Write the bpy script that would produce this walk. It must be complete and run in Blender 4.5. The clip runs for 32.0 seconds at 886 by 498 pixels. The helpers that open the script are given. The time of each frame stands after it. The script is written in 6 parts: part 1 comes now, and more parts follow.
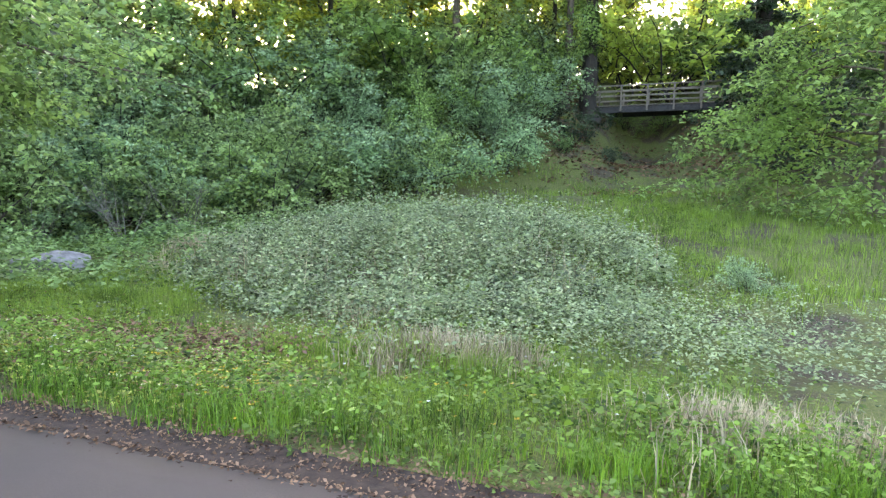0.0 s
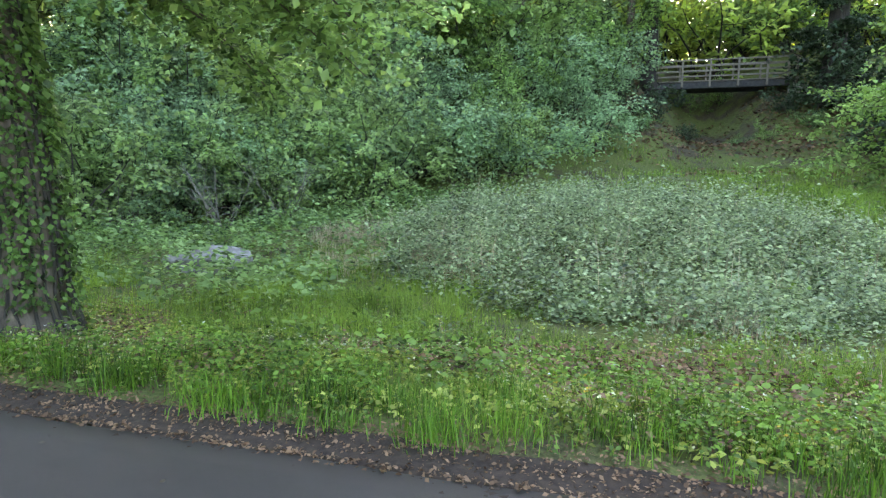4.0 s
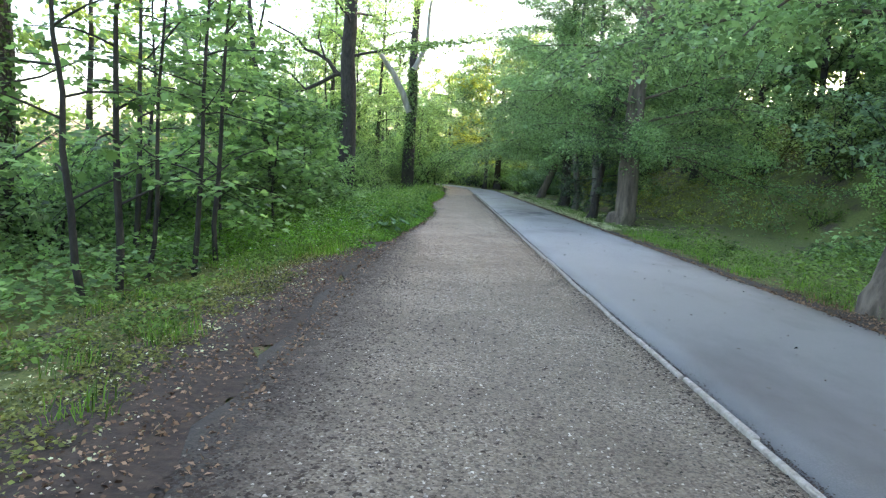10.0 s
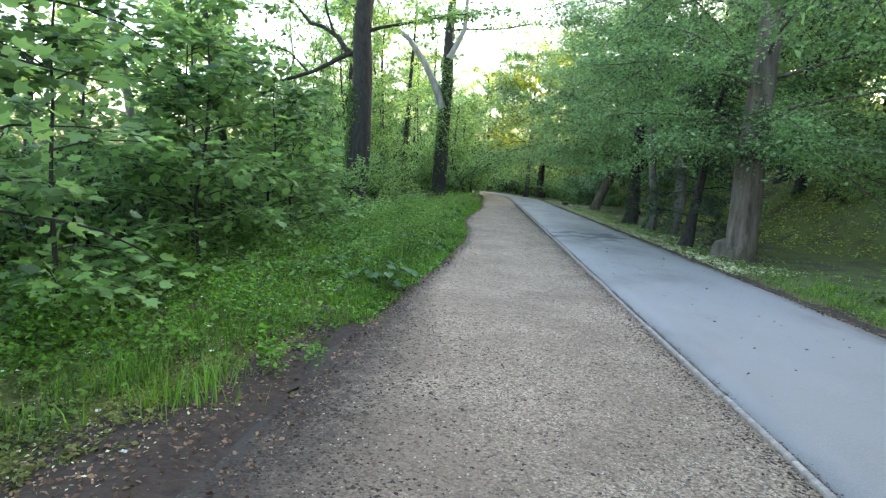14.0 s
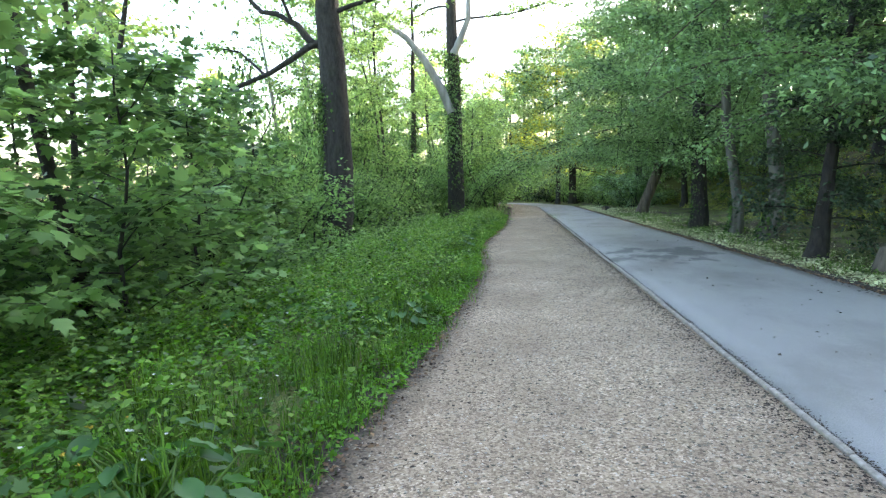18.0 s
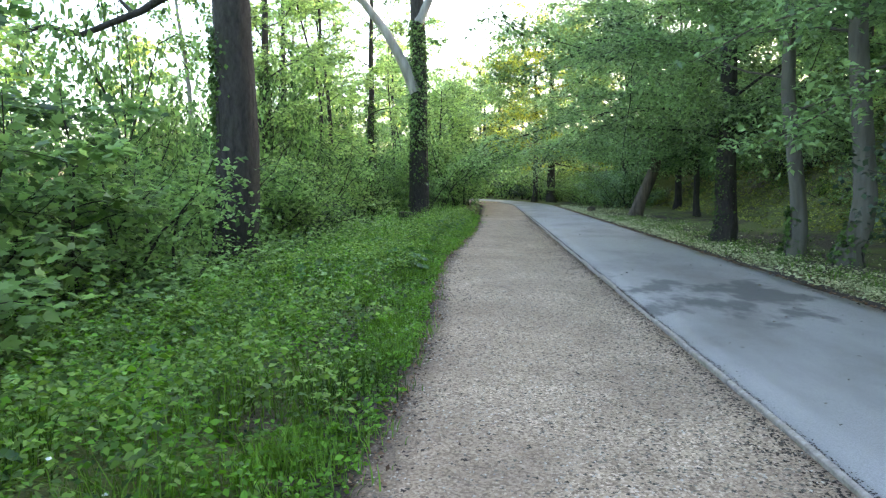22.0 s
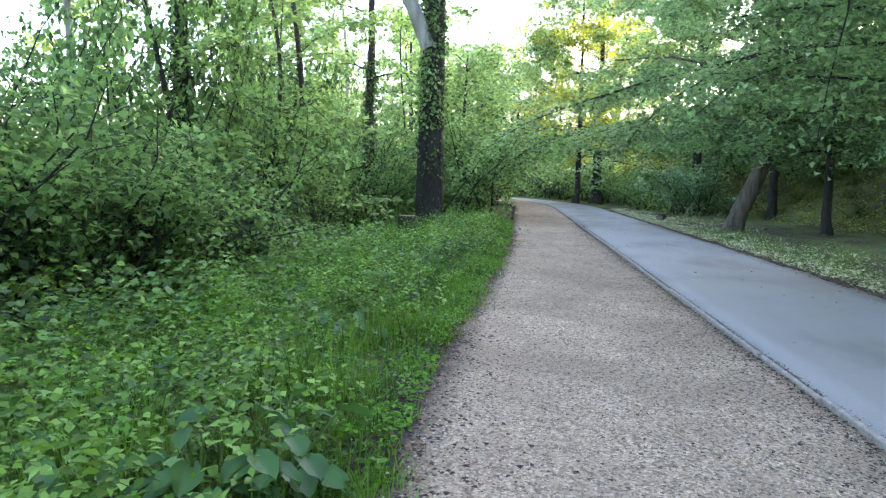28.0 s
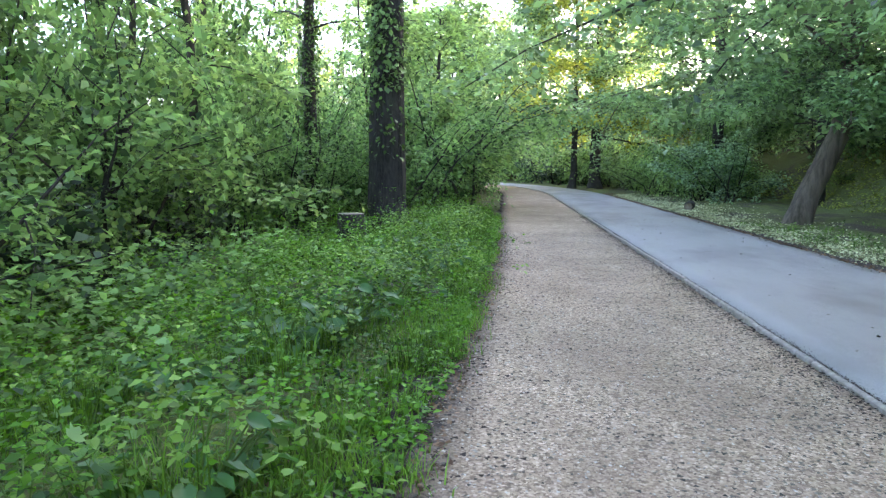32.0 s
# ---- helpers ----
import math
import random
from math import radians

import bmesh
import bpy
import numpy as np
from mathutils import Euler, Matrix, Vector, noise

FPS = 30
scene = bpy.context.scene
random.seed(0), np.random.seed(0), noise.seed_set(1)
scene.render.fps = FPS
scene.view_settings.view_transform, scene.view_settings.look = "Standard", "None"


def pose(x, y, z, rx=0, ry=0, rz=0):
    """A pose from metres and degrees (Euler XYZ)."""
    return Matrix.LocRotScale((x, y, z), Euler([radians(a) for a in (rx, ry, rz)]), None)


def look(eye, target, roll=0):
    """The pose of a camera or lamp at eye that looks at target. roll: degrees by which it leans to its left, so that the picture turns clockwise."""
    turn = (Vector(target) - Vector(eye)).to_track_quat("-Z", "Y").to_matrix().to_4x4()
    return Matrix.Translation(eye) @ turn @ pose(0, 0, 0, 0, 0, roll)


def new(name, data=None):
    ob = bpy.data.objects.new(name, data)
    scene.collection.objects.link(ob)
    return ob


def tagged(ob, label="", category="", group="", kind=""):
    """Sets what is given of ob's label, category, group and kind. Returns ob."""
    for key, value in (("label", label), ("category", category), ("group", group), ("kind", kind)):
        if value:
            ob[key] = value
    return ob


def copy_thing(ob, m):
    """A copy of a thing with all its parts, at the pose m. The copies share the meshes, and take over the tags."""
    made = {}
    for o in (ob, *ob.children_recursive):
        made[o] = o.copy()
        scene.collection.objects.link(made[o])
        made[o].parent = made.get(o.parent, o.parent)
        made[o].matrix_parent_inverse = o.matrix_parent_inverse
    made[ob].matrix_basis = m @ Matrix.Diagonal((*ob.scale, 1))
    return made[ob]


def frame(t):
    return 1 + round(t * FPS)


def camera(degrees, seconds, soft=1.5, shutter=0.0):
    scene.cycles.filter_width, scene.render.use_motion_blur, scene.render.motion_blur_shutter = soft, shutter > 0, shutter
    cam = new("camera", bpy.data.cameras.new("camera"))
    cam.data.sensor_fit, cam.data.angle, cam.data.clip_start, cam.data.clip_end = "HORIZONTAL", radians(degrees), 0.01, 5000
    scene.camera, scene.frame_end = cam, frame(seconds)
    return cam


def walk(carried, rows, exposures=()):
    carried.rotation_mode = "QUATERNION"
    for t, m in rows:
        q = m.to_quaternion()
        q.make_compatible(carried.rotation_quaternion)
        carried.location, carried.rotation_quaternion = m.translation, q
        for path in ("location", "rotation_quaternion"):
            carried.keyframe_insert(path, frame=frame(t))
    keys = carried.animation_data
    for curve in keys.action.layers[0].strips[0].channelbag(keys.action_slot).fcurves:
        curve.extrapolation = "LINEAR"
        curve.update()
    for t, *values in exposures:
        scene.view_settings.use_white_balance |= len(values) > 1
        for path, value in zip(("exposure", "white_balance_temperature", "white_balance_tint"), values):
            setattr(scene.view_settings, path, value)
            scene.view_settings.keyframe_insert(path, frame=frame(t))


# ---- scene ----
cam = camera(69.4, 32.0, soft=1.3)

# Path of the walk: seconds, eye, target, lean.
PATH = [
    (0, (1.338, -11.848, 1.47), (3.22, -11.187, 1.335), 1.9),
    (0.5, (1.33, -11.177, 1.478), (3.248, -10.621, 1.364), 1.5),
    (1, (1.348, -10.492, 1.49), (3.272, -9.966, 1.349), 0.7),
    (1.5, (1.358, -9.79, 1.49), (3.3, -9.334, 1.355), 0.9),
    (2, (1.318, -9.093, 1.484), (3.267, -8.67, 1.328), 0.8),
    (2.5, (1.284, -8.394, 1.486), (3.252, -8.064, 1.353), 1.1),
    (4.5, (1.185, -5.786, 1.455), (3.025, -5.031, 1.242), 1.4),
    (5, (1.176, -5.159, 1.465), (2.862, -4.1, 1.276), 1.3),
    (5.5, (1.168, -4.489, 1.459), (2.642, -3.149, 1.269), 2.1),
    (6, (1.052, -3.819, 1.474), (2.226, -2.209, 1.296), 3.2),
    (6.5, (0.932, -3.08, 1.434), (1.923, -1.355, 1.232), 2.4),
    (7, (0.737, -2.351, 1.416), (1.647, -0.584, 1.195), 2.2),
    (7.5, (0.541, -1.637, 1.371), (1.217, 0.232, 1.151), 1.6),
    (8, (0.353, -0.955, 1.333), (0.857, 0.967, 1.107), 1.3),
    (8.5, (0.261, -0.267, 1.305), (0.652, 1.678, 1.056), 0.8),
    (9, (0.139, 0.428, 1.278), (0.417, 2.391, 1.013), 2.1),
    (9.5, (0.087, 1.142, 1.277), (0.22, 3.121, 1.019), 2.5),
    (10, (0.018, 1.857, 1.264), (0.007, 3.843, 1.031), 3.3),
    (10.5, (-0.011, 2.594, 1.29), (-0.279, 4.565, 1.089), 3),
    (11, (-0.033, 3.267, 1.299), (-0.284, 5.241, 1.097), 2.3),
    (11.5, (-0.066, 4.032, 1.306), (-0.349, 5.995, 1.051), 0.6),
    (12, (-0.044, 4.727, 1.34), (-0.338, 6.688, 1.076), 0.8),
    (12.5, (-0.041, 5.448, 1.364), (-0.265, 7.422, 1.134), 1.9),
    (13, (-0.009, 6.164, 1.38), (-0.268, 8.134, 1.153), 2.6),
    (13.5, (-0.018, 6.92, 1.362), (-0.122, 8.903, 1.129), 3.4),
    (14, (-0.065, 7.704, 1.353), (-0.189, 9.687, 1.127), 4),
    (14.5, (-0.027, 8.366, 1.394), (-0.154, 10.351, 1.181), 2),
    (16.5, (0.17, 10.986, 1.321), (-0.058, 12.953, 1.039), 1.6),
    (17, (0.12, 11.614, 1.327), (-0.139, 13.585, 1.102), 0.6),
    (17.5, (0.102, 12.216, 1.303), (-0.146, 14.193, 1.129), -0.9),
    (18, (0.085, 12.882, 1.309), (-0.147, 14.861, 1.132), -1.9),
    (18.5, (0.093, 13.490, 1.308), (-0.213, 15.452, 1.072), -1.5),
    (19, (0.13, 14.071, 1.345), (-0.126, 16.038, 1.091), -1.3),
    (19.5, (0.165, 14.649, 1.341), (-0.081, 16.622, 1.12), -0.9),
    (20, (0.182, 15.230, 1.338), (-0.048, 17.203, 1.108), -0.7),
    (20.5, (0.184, 15.828, 1.336), (-0.033, 17.798, 1.069), 0),
    (21, (0.121, 16.454, 1.362), (-0.021, 18.428, 1.079), 0.3),
    (21.5, (0.079, 17.047, 1.368), (-0.047, 19.029, 1.128), 0.1),
    (22, (0.067, 17.638, 1.348), (-0.079, 19.623, 1.15), -0.6),
    (22.5, (0.085, 18.241, 1.345), (-0.097, 20.219, 1.11), -0.7),
    (23, (0.097, 18.863, 1.331), (-0.077, 20.830, 1.013), 0.1),
    (23.5, (0.15, 19.470, 1.354), (-0.17, 21.421, 1.051), 0),
    (24, (0.16, 20.066, 1.359), (-0.17, 22.026, 1.138), 0.9),
    (24.5, (0.171, 20.664, 1.391), (-0.158, 22.630, 1.229), 0.8),
    (26.5, (-0.172, 23.105, 1.299), (-0.444, 25.068, 1.025), -1.5),
    (27, (-0.201, 23.719, 1.282), (-0.405, 25.690, 1.011), -1),
    (27.5, (-0.207, 24.309, 1.301), (-0.371, 26.288, 1.057), 0),
    (28, (-0.21, 24.911, 1.309), (-0.439, 26.886, 1.096), 1),
    (28.5, (-0.223, 25.509, 1.308), (-0.413, 27.489, 1.106), 0.9),
    (29, (-0.231, 26.123, 1.317), (-0.508, 28.089, 1.08), 0.5),
    (29.5, (-0.267, 26.791, 1.308), (-0.522, 28.757, 1.047), -0.8),
    (30, (-0.268, 27.403, 1.316), (-0.507, 29.375, 1.085), -1.8),
    (30.5, (-0.306, 28.058, 1.295), (-0.641, 30.019, 1.09), -1.3),
    (31, (-0.292, 28.666, 1.286), (-0.553, 30.639, 1.088), -1.2),
    (31.5, (-0.285, 29.272, 1.239), (-0.534, 31.243, 1.007), 0.1),
    (32, (-0.25, 29.885, 1.232), (-0.444, 31.859, 0.976), 0),
]
walk(cam, [(t, look(e, g, r)) for t, e, g, r in PATH], exposures=[(0, 3.6, 6950, 22), (0.8, 3.45, 6700, 13), (2, 3.45, 6700, 12), (5, 3.58, 7200, 17), (6, 3.68, 7500, 12), (7, 3.68, 7100, 9), (8, 3.46, 6600, 11), (9, 3.36, 6500, 14), (13, 3.4, 6450, 13), (17, 3.5, 6500, 12), (19, 3.52, 6500, 12), (22, 3.54, 6450, 15), (24, 3.48, 6300, 15), (27, 3.76, 6080, 21), (30, 3.77, 6080, 22), (32, 3.87, 6080, 22)])

# ---- light ----
SUN_AZ, SUN_EL = radians(54), radians(15)      # azimuth from +y towards +x
world = bpy.data.worlds.new("sky")
scene.world = world
world.use_nodes = True
wn = world.node_tree.nodes
sky = wn.new("ShaderNodeTexSky")
sky.sky_type, sky.sun_disc = "NISHITA", False
sky.sun_elevation, sky.sun_rotation = SUN_EL, SUN_AZ
sky.air_density, sky.dust_density, sky.ozone_density = 1.0, 4.0, 1.0
world.node_tree.links.new(sky.outputs[0], wn["Background"].inputs[0])
wn["Background"].inputs[1].default_value = 0.15
sun = new("sun", bpy.data.lights.new("sun", "SUN"))
sun.data.energy, sun.data.angle, sun.data.color = 0.9, radians(8.0), (1.0, 0.88, 0.66)
to_sun = Vector((math.sin(SUN_AZ) * math.cos(SUN_EL), math.cos(SUN_AZ) * math.cos(SUN_EL), math.sin(SUN_EL)))
sun.matrix_world = look((0, 0, 30), Vector((0, 0, 30)) - to_sun)


# ---- materials ----
def node_mat(name):
    m = bpy.data.materials.new(name)
    m.use_nodes = True
    return m, m.node_tree.nodes, m.node_tree.links


def ramp(nodes, stops):
    r = nodes.new("ShaderNodeValToRGB")
    els = r.color_ramp.elements
    while len(els) < len(stops):
        els.new(0.5)
    for e, (p, c) in zip(els, stops):
        e.position, e.color = p, (*c, 1)
    return r


def tex_noise(nodes, links, scale, detail=4.0, rough=0.6, coord=None, stretch=None):
    n = nodes.new("ShaderNodeTexNoise")
    n.inputs["Scale"].default_value, n.inputs["Detail"].default_value, n.inputs["Roughness"].default_value = scale, detail, rough
    if coord is None:
        coord = nodes.new("ShaderNodeTexCoord").outputs["Object"]
    if stretch:
        mp = nodes.new("ShaderNodeMapping")
        mp.inputs["Scale"].default_value = stretch
        links.new(coord, mp.inputs["Vector"])
        coord = mp.outputs[0]
    links.new(coord, n.inputs["Vector"])
    return n


def mix_rgb(nodes, links, fac, a, b, mode="MIX"):
    m = nodes.new("ShaderNodeMix")
    m.data_type, m.blend_type = "RGBA", mode
    for s, v in ((0, fac), (6, a), (7, b)):
        if hasattr(v, "links"):
            links.new(v, m.inputs[s])
        else:
            m.inputs[s].default_value = v if s == 0 else (*v, 1)
    return m.outputs[2]


def bump(nodes, links, height, strength, dist, bsdf):
    b = nodes.new("ShaderNodeBump")
    b.inputs["Strength"].default_value, b.inputs["Distance"].default_value = strength, dist
    links.new(height, b.inputs["Height"])
    links.new(b.outputs[0], bsdf.inputs["Normal"])


def leaf_mat(name, dark, light, trans=0.4, rough=0.4, scale=0.5, gloss=0.25):
    """Leaves: colour by leaf and by clump, light shining through."""
    m, n, l = node_mat(name)
    b = n["Principled BSDF"]
    geo = n.new("ShaderNodeNewGeometry")
    big = tex_noise(n, l, scale, 2.0, 0.5)
    add = n.new("ShaderNodeMath")
    add.operation = "MULTIPLY_ADD"
    l.new(geo.outputs["Random Per Island"], add.inputs[0])
    add.inputs[1].default_value = 0.85
    sub = n.new("ShaderNodeMath")
    sub.operation = "MULTIPLY_ADD"
    l.new(big.outputs[0], sub.inputs[0])
    sub.inputs[1].default_value, sub.inputs[2].default_value = 1.5, -0.6
    l.new(sub.outputs[0], add.inputs[2])
    r = ramp(n, [(0.0, tuple(0.65 * c for c in dark)), (1.0, tuple(1.7 * c for c in light))])
    l.new(add.outputs[0], r.inputs[0])
    l.new(r.outputs[0], b.inputs["Base Color"])
    b.inputs["Roughness"].default_value = rough
    b.inputs["Specular IOR Level"].default_value = gloss
    t = n.new("ShaderNodeBsdfTranslucent")
    hs = n.new("ShaderNodeHueSaturation")
    hs.inputs["Hue"].default_value, hs.inputs["Saturation"].default_value, hs.inputs["Value"].default_value = 0.493, 1.08, 1.45
    l.new(r.outputs[0], hs.inputs["Color"])
    l.new(hs.outputs[0], t.inputs[0])
    mx = n.new("ShaderNodeMixShader")
    mx.inputs[0].default_value = trans
    l.new(b.outputs[0], mx.inputs[1])
    l.new(t.outputs[0], mx.inputs[2])
    l.new(mx.outputs[0], n["Material Output"].inputs[0])
    return m


def bark_mat(name, c0, c1, moss=0.25, furrow=9.0, tall=0.14):
    m, n, l = node_mat(name)
    b = n["Principled BSDF"]
    f = tex_noise(n, l, furrow, 6.0, 0.65, stretch=(1, 1, tall))
    big = tex_noise(n, l, 1.3, 3.0, 0.6)
    r = ramp(n, [(0.3, c0), (0.72, c1)])
    l.new(f.outputs[0], r.inputs[0])
    gr = ramp(n, [(0.52, (0, 0, 0)), (0.75, (moss, moss, moss))])
    l.new(big.outputs[0], gr.inputs[0])
    l.new(mix_rgb(n, l, gr.outputs[0], r.outputs[0], (0.07, 0.10, 0.03)), b.inputs["Base Color"])
    b.inputs["Roughness"].default_value = 0.95
    bump(n, l, f.outputs[0], 0.9, 0.05, b)
    return m


def plain_mat(name, c0, c1, scale=6.0, rough=0.9, bumpd=0.01, metallic=0.0):
    m, n, l = node_mat(name)
    b = n["Principled BSDF"]
    f = tex_noise(n, l, scale, 5.0, 0.65)
    r = ramp(n, [(0.3, c0), (0.7, c1)])
    l.new(f.outputs[0], r.inputs[0])
    l.new(r.outputs[0], b.inputs["Base Color"])
    b.inputs["Roughness"].default_value, b.inputs["Metallic"].default_value = rough, metallic
    bump(n, l, f.outputs[0], 0.5, bumpd, b)
    return m


def ground_mat():
    """Forest soil: dark earth, leaf litter, mossy and grassy patches."""
    m, n, l = node_mat("soil_litter_moss")
    b = n["Principled BSDF"]
    fine = tex_noise(n, l, 22.0, 6.0, 0.7)
    mid = tex_noise(n, l, 1.1, 4.0, 0.6)
    big = tex_noise(n, l, 0.23, 3.0, 0.55)
    soil = ramp(n, [(0.3, (0.035, 0.027, 0.018)), (0.55, (0.09, 0.07, 0.042)), (0.75, (0.19, 0.16, 0.085))])
    l.new(fine.outputs[0], soil.inputs[0])
    moss = ramp(n, [(0.3, (0.055, 0.075, 0.016)), (0.7, (0.185, 0.20, 0.052))])
    l.new(fine.outputs[0], moss.inputs[0])
    add = n.new("ShaderNodeMath")
    add.operation = "ADD"
    l.new(mid.outputs[0], add.inputs[0])
    l.new(big.outputs[0], add.inputs[1])
    k = ramp(n, [(0.84, (0, 0, 0)), (1.04, (1, 1, 1))])
    l.new(add.outputs[0], k.inputs[0])
    l.new(mix_rgb(n, l, k.outputs[0], soil.outputs[0], moss.outputs[0]), b.inputs["Base Color"])
    b.inputs["Roughness"].default_value = 1.0
    bump(n, l, fine.outputs[0], 0.8, 0.04, b)
    return m


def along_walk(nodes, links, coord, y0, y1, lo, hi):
    """A factor that changes slowly along the path, to paint its rising brightness into the base colour."""
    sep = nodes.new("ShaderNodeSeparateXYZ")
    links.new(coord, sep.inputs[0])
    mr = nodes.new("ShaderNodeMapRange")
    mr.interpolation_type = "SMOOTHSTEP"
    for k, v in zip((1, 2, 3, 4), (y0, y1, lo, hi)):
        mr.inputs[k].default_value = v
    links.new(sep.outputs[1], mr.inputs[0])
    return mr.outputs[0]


def gravel_mat():
    m, n, l = node_mat("compacted_gravel")
    b = n["Principled BSDF"]
    co = n.new("ShaderNodeTexCoord").outputs["Object"]
    v = n.new("ShaderNodeTexVoronoi")
    v.inputs["Scale"].default_value = 85.0
    l.new(co, v.inputs["Vector"])
    fine = tex_noise(n, l, 60.0, 4.0, 0.7, co)
    big = tex_noise(n, l, 0.8, 5.0, 0.6, co)
    sep = n.new("ShaderNodeSeparateColor")
    l.new(v.outputs["Color"], sep.inputs[0])
    stone = ramp(n, [(0.0, (0.075, 0.055, 0.038)), (0.35, (0.20, 0.155, 0.11)), (0.8, (0.30, 0.24, 0.175)), (1.0, (0.45, 0.39, 0.31))])
    l.new(sep.outputs[0], stone.inputs[0])
    dirt = ramp(n, [(0.35, (0.08, 0.058, 0.04)), (0.65, (0.20, 0.155, 0.11))])
    l.new(fine.outputs[0], dirt.inputs[0])
    k = ramp(n, [(0.36, (0.85, 0.85, 0.85)), (0.62, (0.2, 0.2, 0.2))])
    l.new(big.outputs[0], k.inputs[0])
    mixed = mix_rgb(n, l, k.outputs[0], stone.outputs[0], dirt.outputs[0])
    fleck = ramp(n, [(0.56, (0, 0, 0)), (0.64, (0.75, 0.75, 0.75))])
    l.new(tex_noise(n, l, 42.0, 3.0, 0.6, co, (1.0, 0.8, 1)).outputs[0], fleck.inputs[0])
    mixed = mix_rgb(n, l, fleck.outputs[0], mixed, (0.062, 0.044, 0.031))
    clod = ramp(n, [(0.58, (0, 0, 0)), (0.66, (0.6, 0.6, 0.6))])
    l.new(tex_noise(n, l, 17.0, 4.0, 0.65, co).outputs[0], clod.inputs[0])
    mixed = mix_rgb(n, l, clod.outputs[0], mixed, (0.075, 0.053, 0.038))
    att = n.new("ShaderNodeAttribute")
    att.attribute_name = "soil_cover"
    rag = tex_noise(n, l, 7.0, 5.0, 0.7, co)
    cov = n.new("ShaderNodeMath")
    cov.operation = "MULTIPLY_ADD"
    l.new(rag.outputs[0], cov.inputs[0])
    cov.inputs[1].default_value, cov.inputs[2].default_value = 1.5, 0.2
    gate = n.new("ShaderNodeMath")
    gate.operation = "MULTIPLY"
    l.new(cov.outputs[0], gate.inputs[0])
    l.new(att.outputs["Fac"], gate.inputs[1])
    cov_r = ramp(n, [(0.22, (0, 0, 0)), (0.85, (1, 1, 1))])
    l.new(gate.outputs[0], cov_r.inputs[0])
    earth = ramp(n, [(0.3, (0.024, 0.017, 0.012)), (0.7, (0.085, 0.062, 0.044))])
    l.new(fine.outputs[0], earth.inputs[0])
    # Browner gravel first; the brighter light under open sky later is painted in.
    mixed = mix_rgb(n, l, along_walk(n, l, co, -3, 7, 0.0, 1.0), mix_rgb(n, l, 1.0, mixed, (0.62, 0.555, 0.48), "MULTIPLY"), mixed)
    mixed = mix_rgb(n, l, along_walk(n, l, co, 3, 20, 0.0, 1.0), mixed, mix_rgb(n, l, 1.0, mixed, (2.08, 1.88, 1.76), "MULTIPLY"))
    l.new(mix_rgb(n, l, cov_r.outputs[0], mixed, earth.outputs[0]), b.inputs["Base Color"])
    b.inputs["Roughness"].default_value = 0.95
    bump(n, l, v.outputs["Distance"], 0.5, 0.008, b)
    return m


def asphalt_mat():
    m, n, l = node_mat("worn_asphalt")
    b = n["Principled BSDF"]
    co = n.new("ShaderNodeTexCoord").outputs["Object"]
    fine = tex_noise(n, l, 130.0, 3.0, 0.7, co)
    big = tex_noise(n, l, 0.55, 5.0, 0.62, co, (1, 0.5, 1))
    r = ramp(n, [(0.3, (0.115, 0.108, 0.102)), (0.7, (0.19, 0.18, 0.172))])
    l.new(fine.outputs[0], r.inputs[0])
    k = ramp(n, [(0.30, (0.62, 0.60, 0.58)), (0.5, (1, 1, 1)), (0.72, (1.12, 1.12, 1.14))])
    l.new(big.outputs[0], k.inputs[0])
    worn = mix_rgb(n, l, 1.0, r.outputs[0], k.outputs[0], "MULTIPLY")
    # Dim start and sky-bright far stretch are put into the asphalt's base colour.
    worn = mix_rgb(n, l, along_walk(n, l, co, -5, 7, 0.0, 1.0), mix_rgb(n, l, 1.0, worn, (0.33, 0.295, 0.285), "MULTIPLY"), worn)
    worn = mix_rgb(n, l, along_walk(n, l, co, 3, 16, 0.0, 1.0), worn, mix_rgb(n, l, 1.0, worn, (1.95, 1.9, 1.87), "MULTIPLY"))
    # one damp patch with frayed edges
    mp = n.new("ShaderNodeMapping")
    mp.vector_type = "POINT"
    mp.inputs["Location"].default_value, mp.inputs["Scale"].default_value = (-1.15, -8.4, 0), (0.42, 0.33, 1)
    l.new(co, mp.inputs["Vector"])
    dist = n.new("ShaderNodeVectorMath")
    dist.operation = "LENGTH"
    l.new(mp.outputs[0], dist.inputs[0])
    fray = tex_noise(n, l, 1.6, 5.0, 0.6, co, (1, 0.55, 1))
    s = n.new("ShaderNodeMath")
    s.operation = "MULTIPLY_ADD"
    l.new(fray.outputs[0], s.inputs[0])
    s.inputs[1].default_value = 2.6
    l.new(dist.outputs["Value"], s.inputs[2])
    damp = ramp(n, [(0.46, (0.7, 0.7, 0.7)), (0.535, (0, 0, 0))])
    half = n.new("ShaderNodeMath")
    half.operation = "MULTIPLY"
    half.inputs[1].default_value = 0.31
    l.new(s.outputs[0], half.inputs[0])
    l.new(half.outputs[0], damp.inputs[0])
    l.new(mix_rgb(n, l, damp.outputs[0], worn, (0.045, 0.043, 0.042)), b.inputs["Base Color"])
    b.inputs["Roughness"].default_value = 0.72
    bump(n, l, fine.outputs[0], 0.35, 0.006, b)
    return m


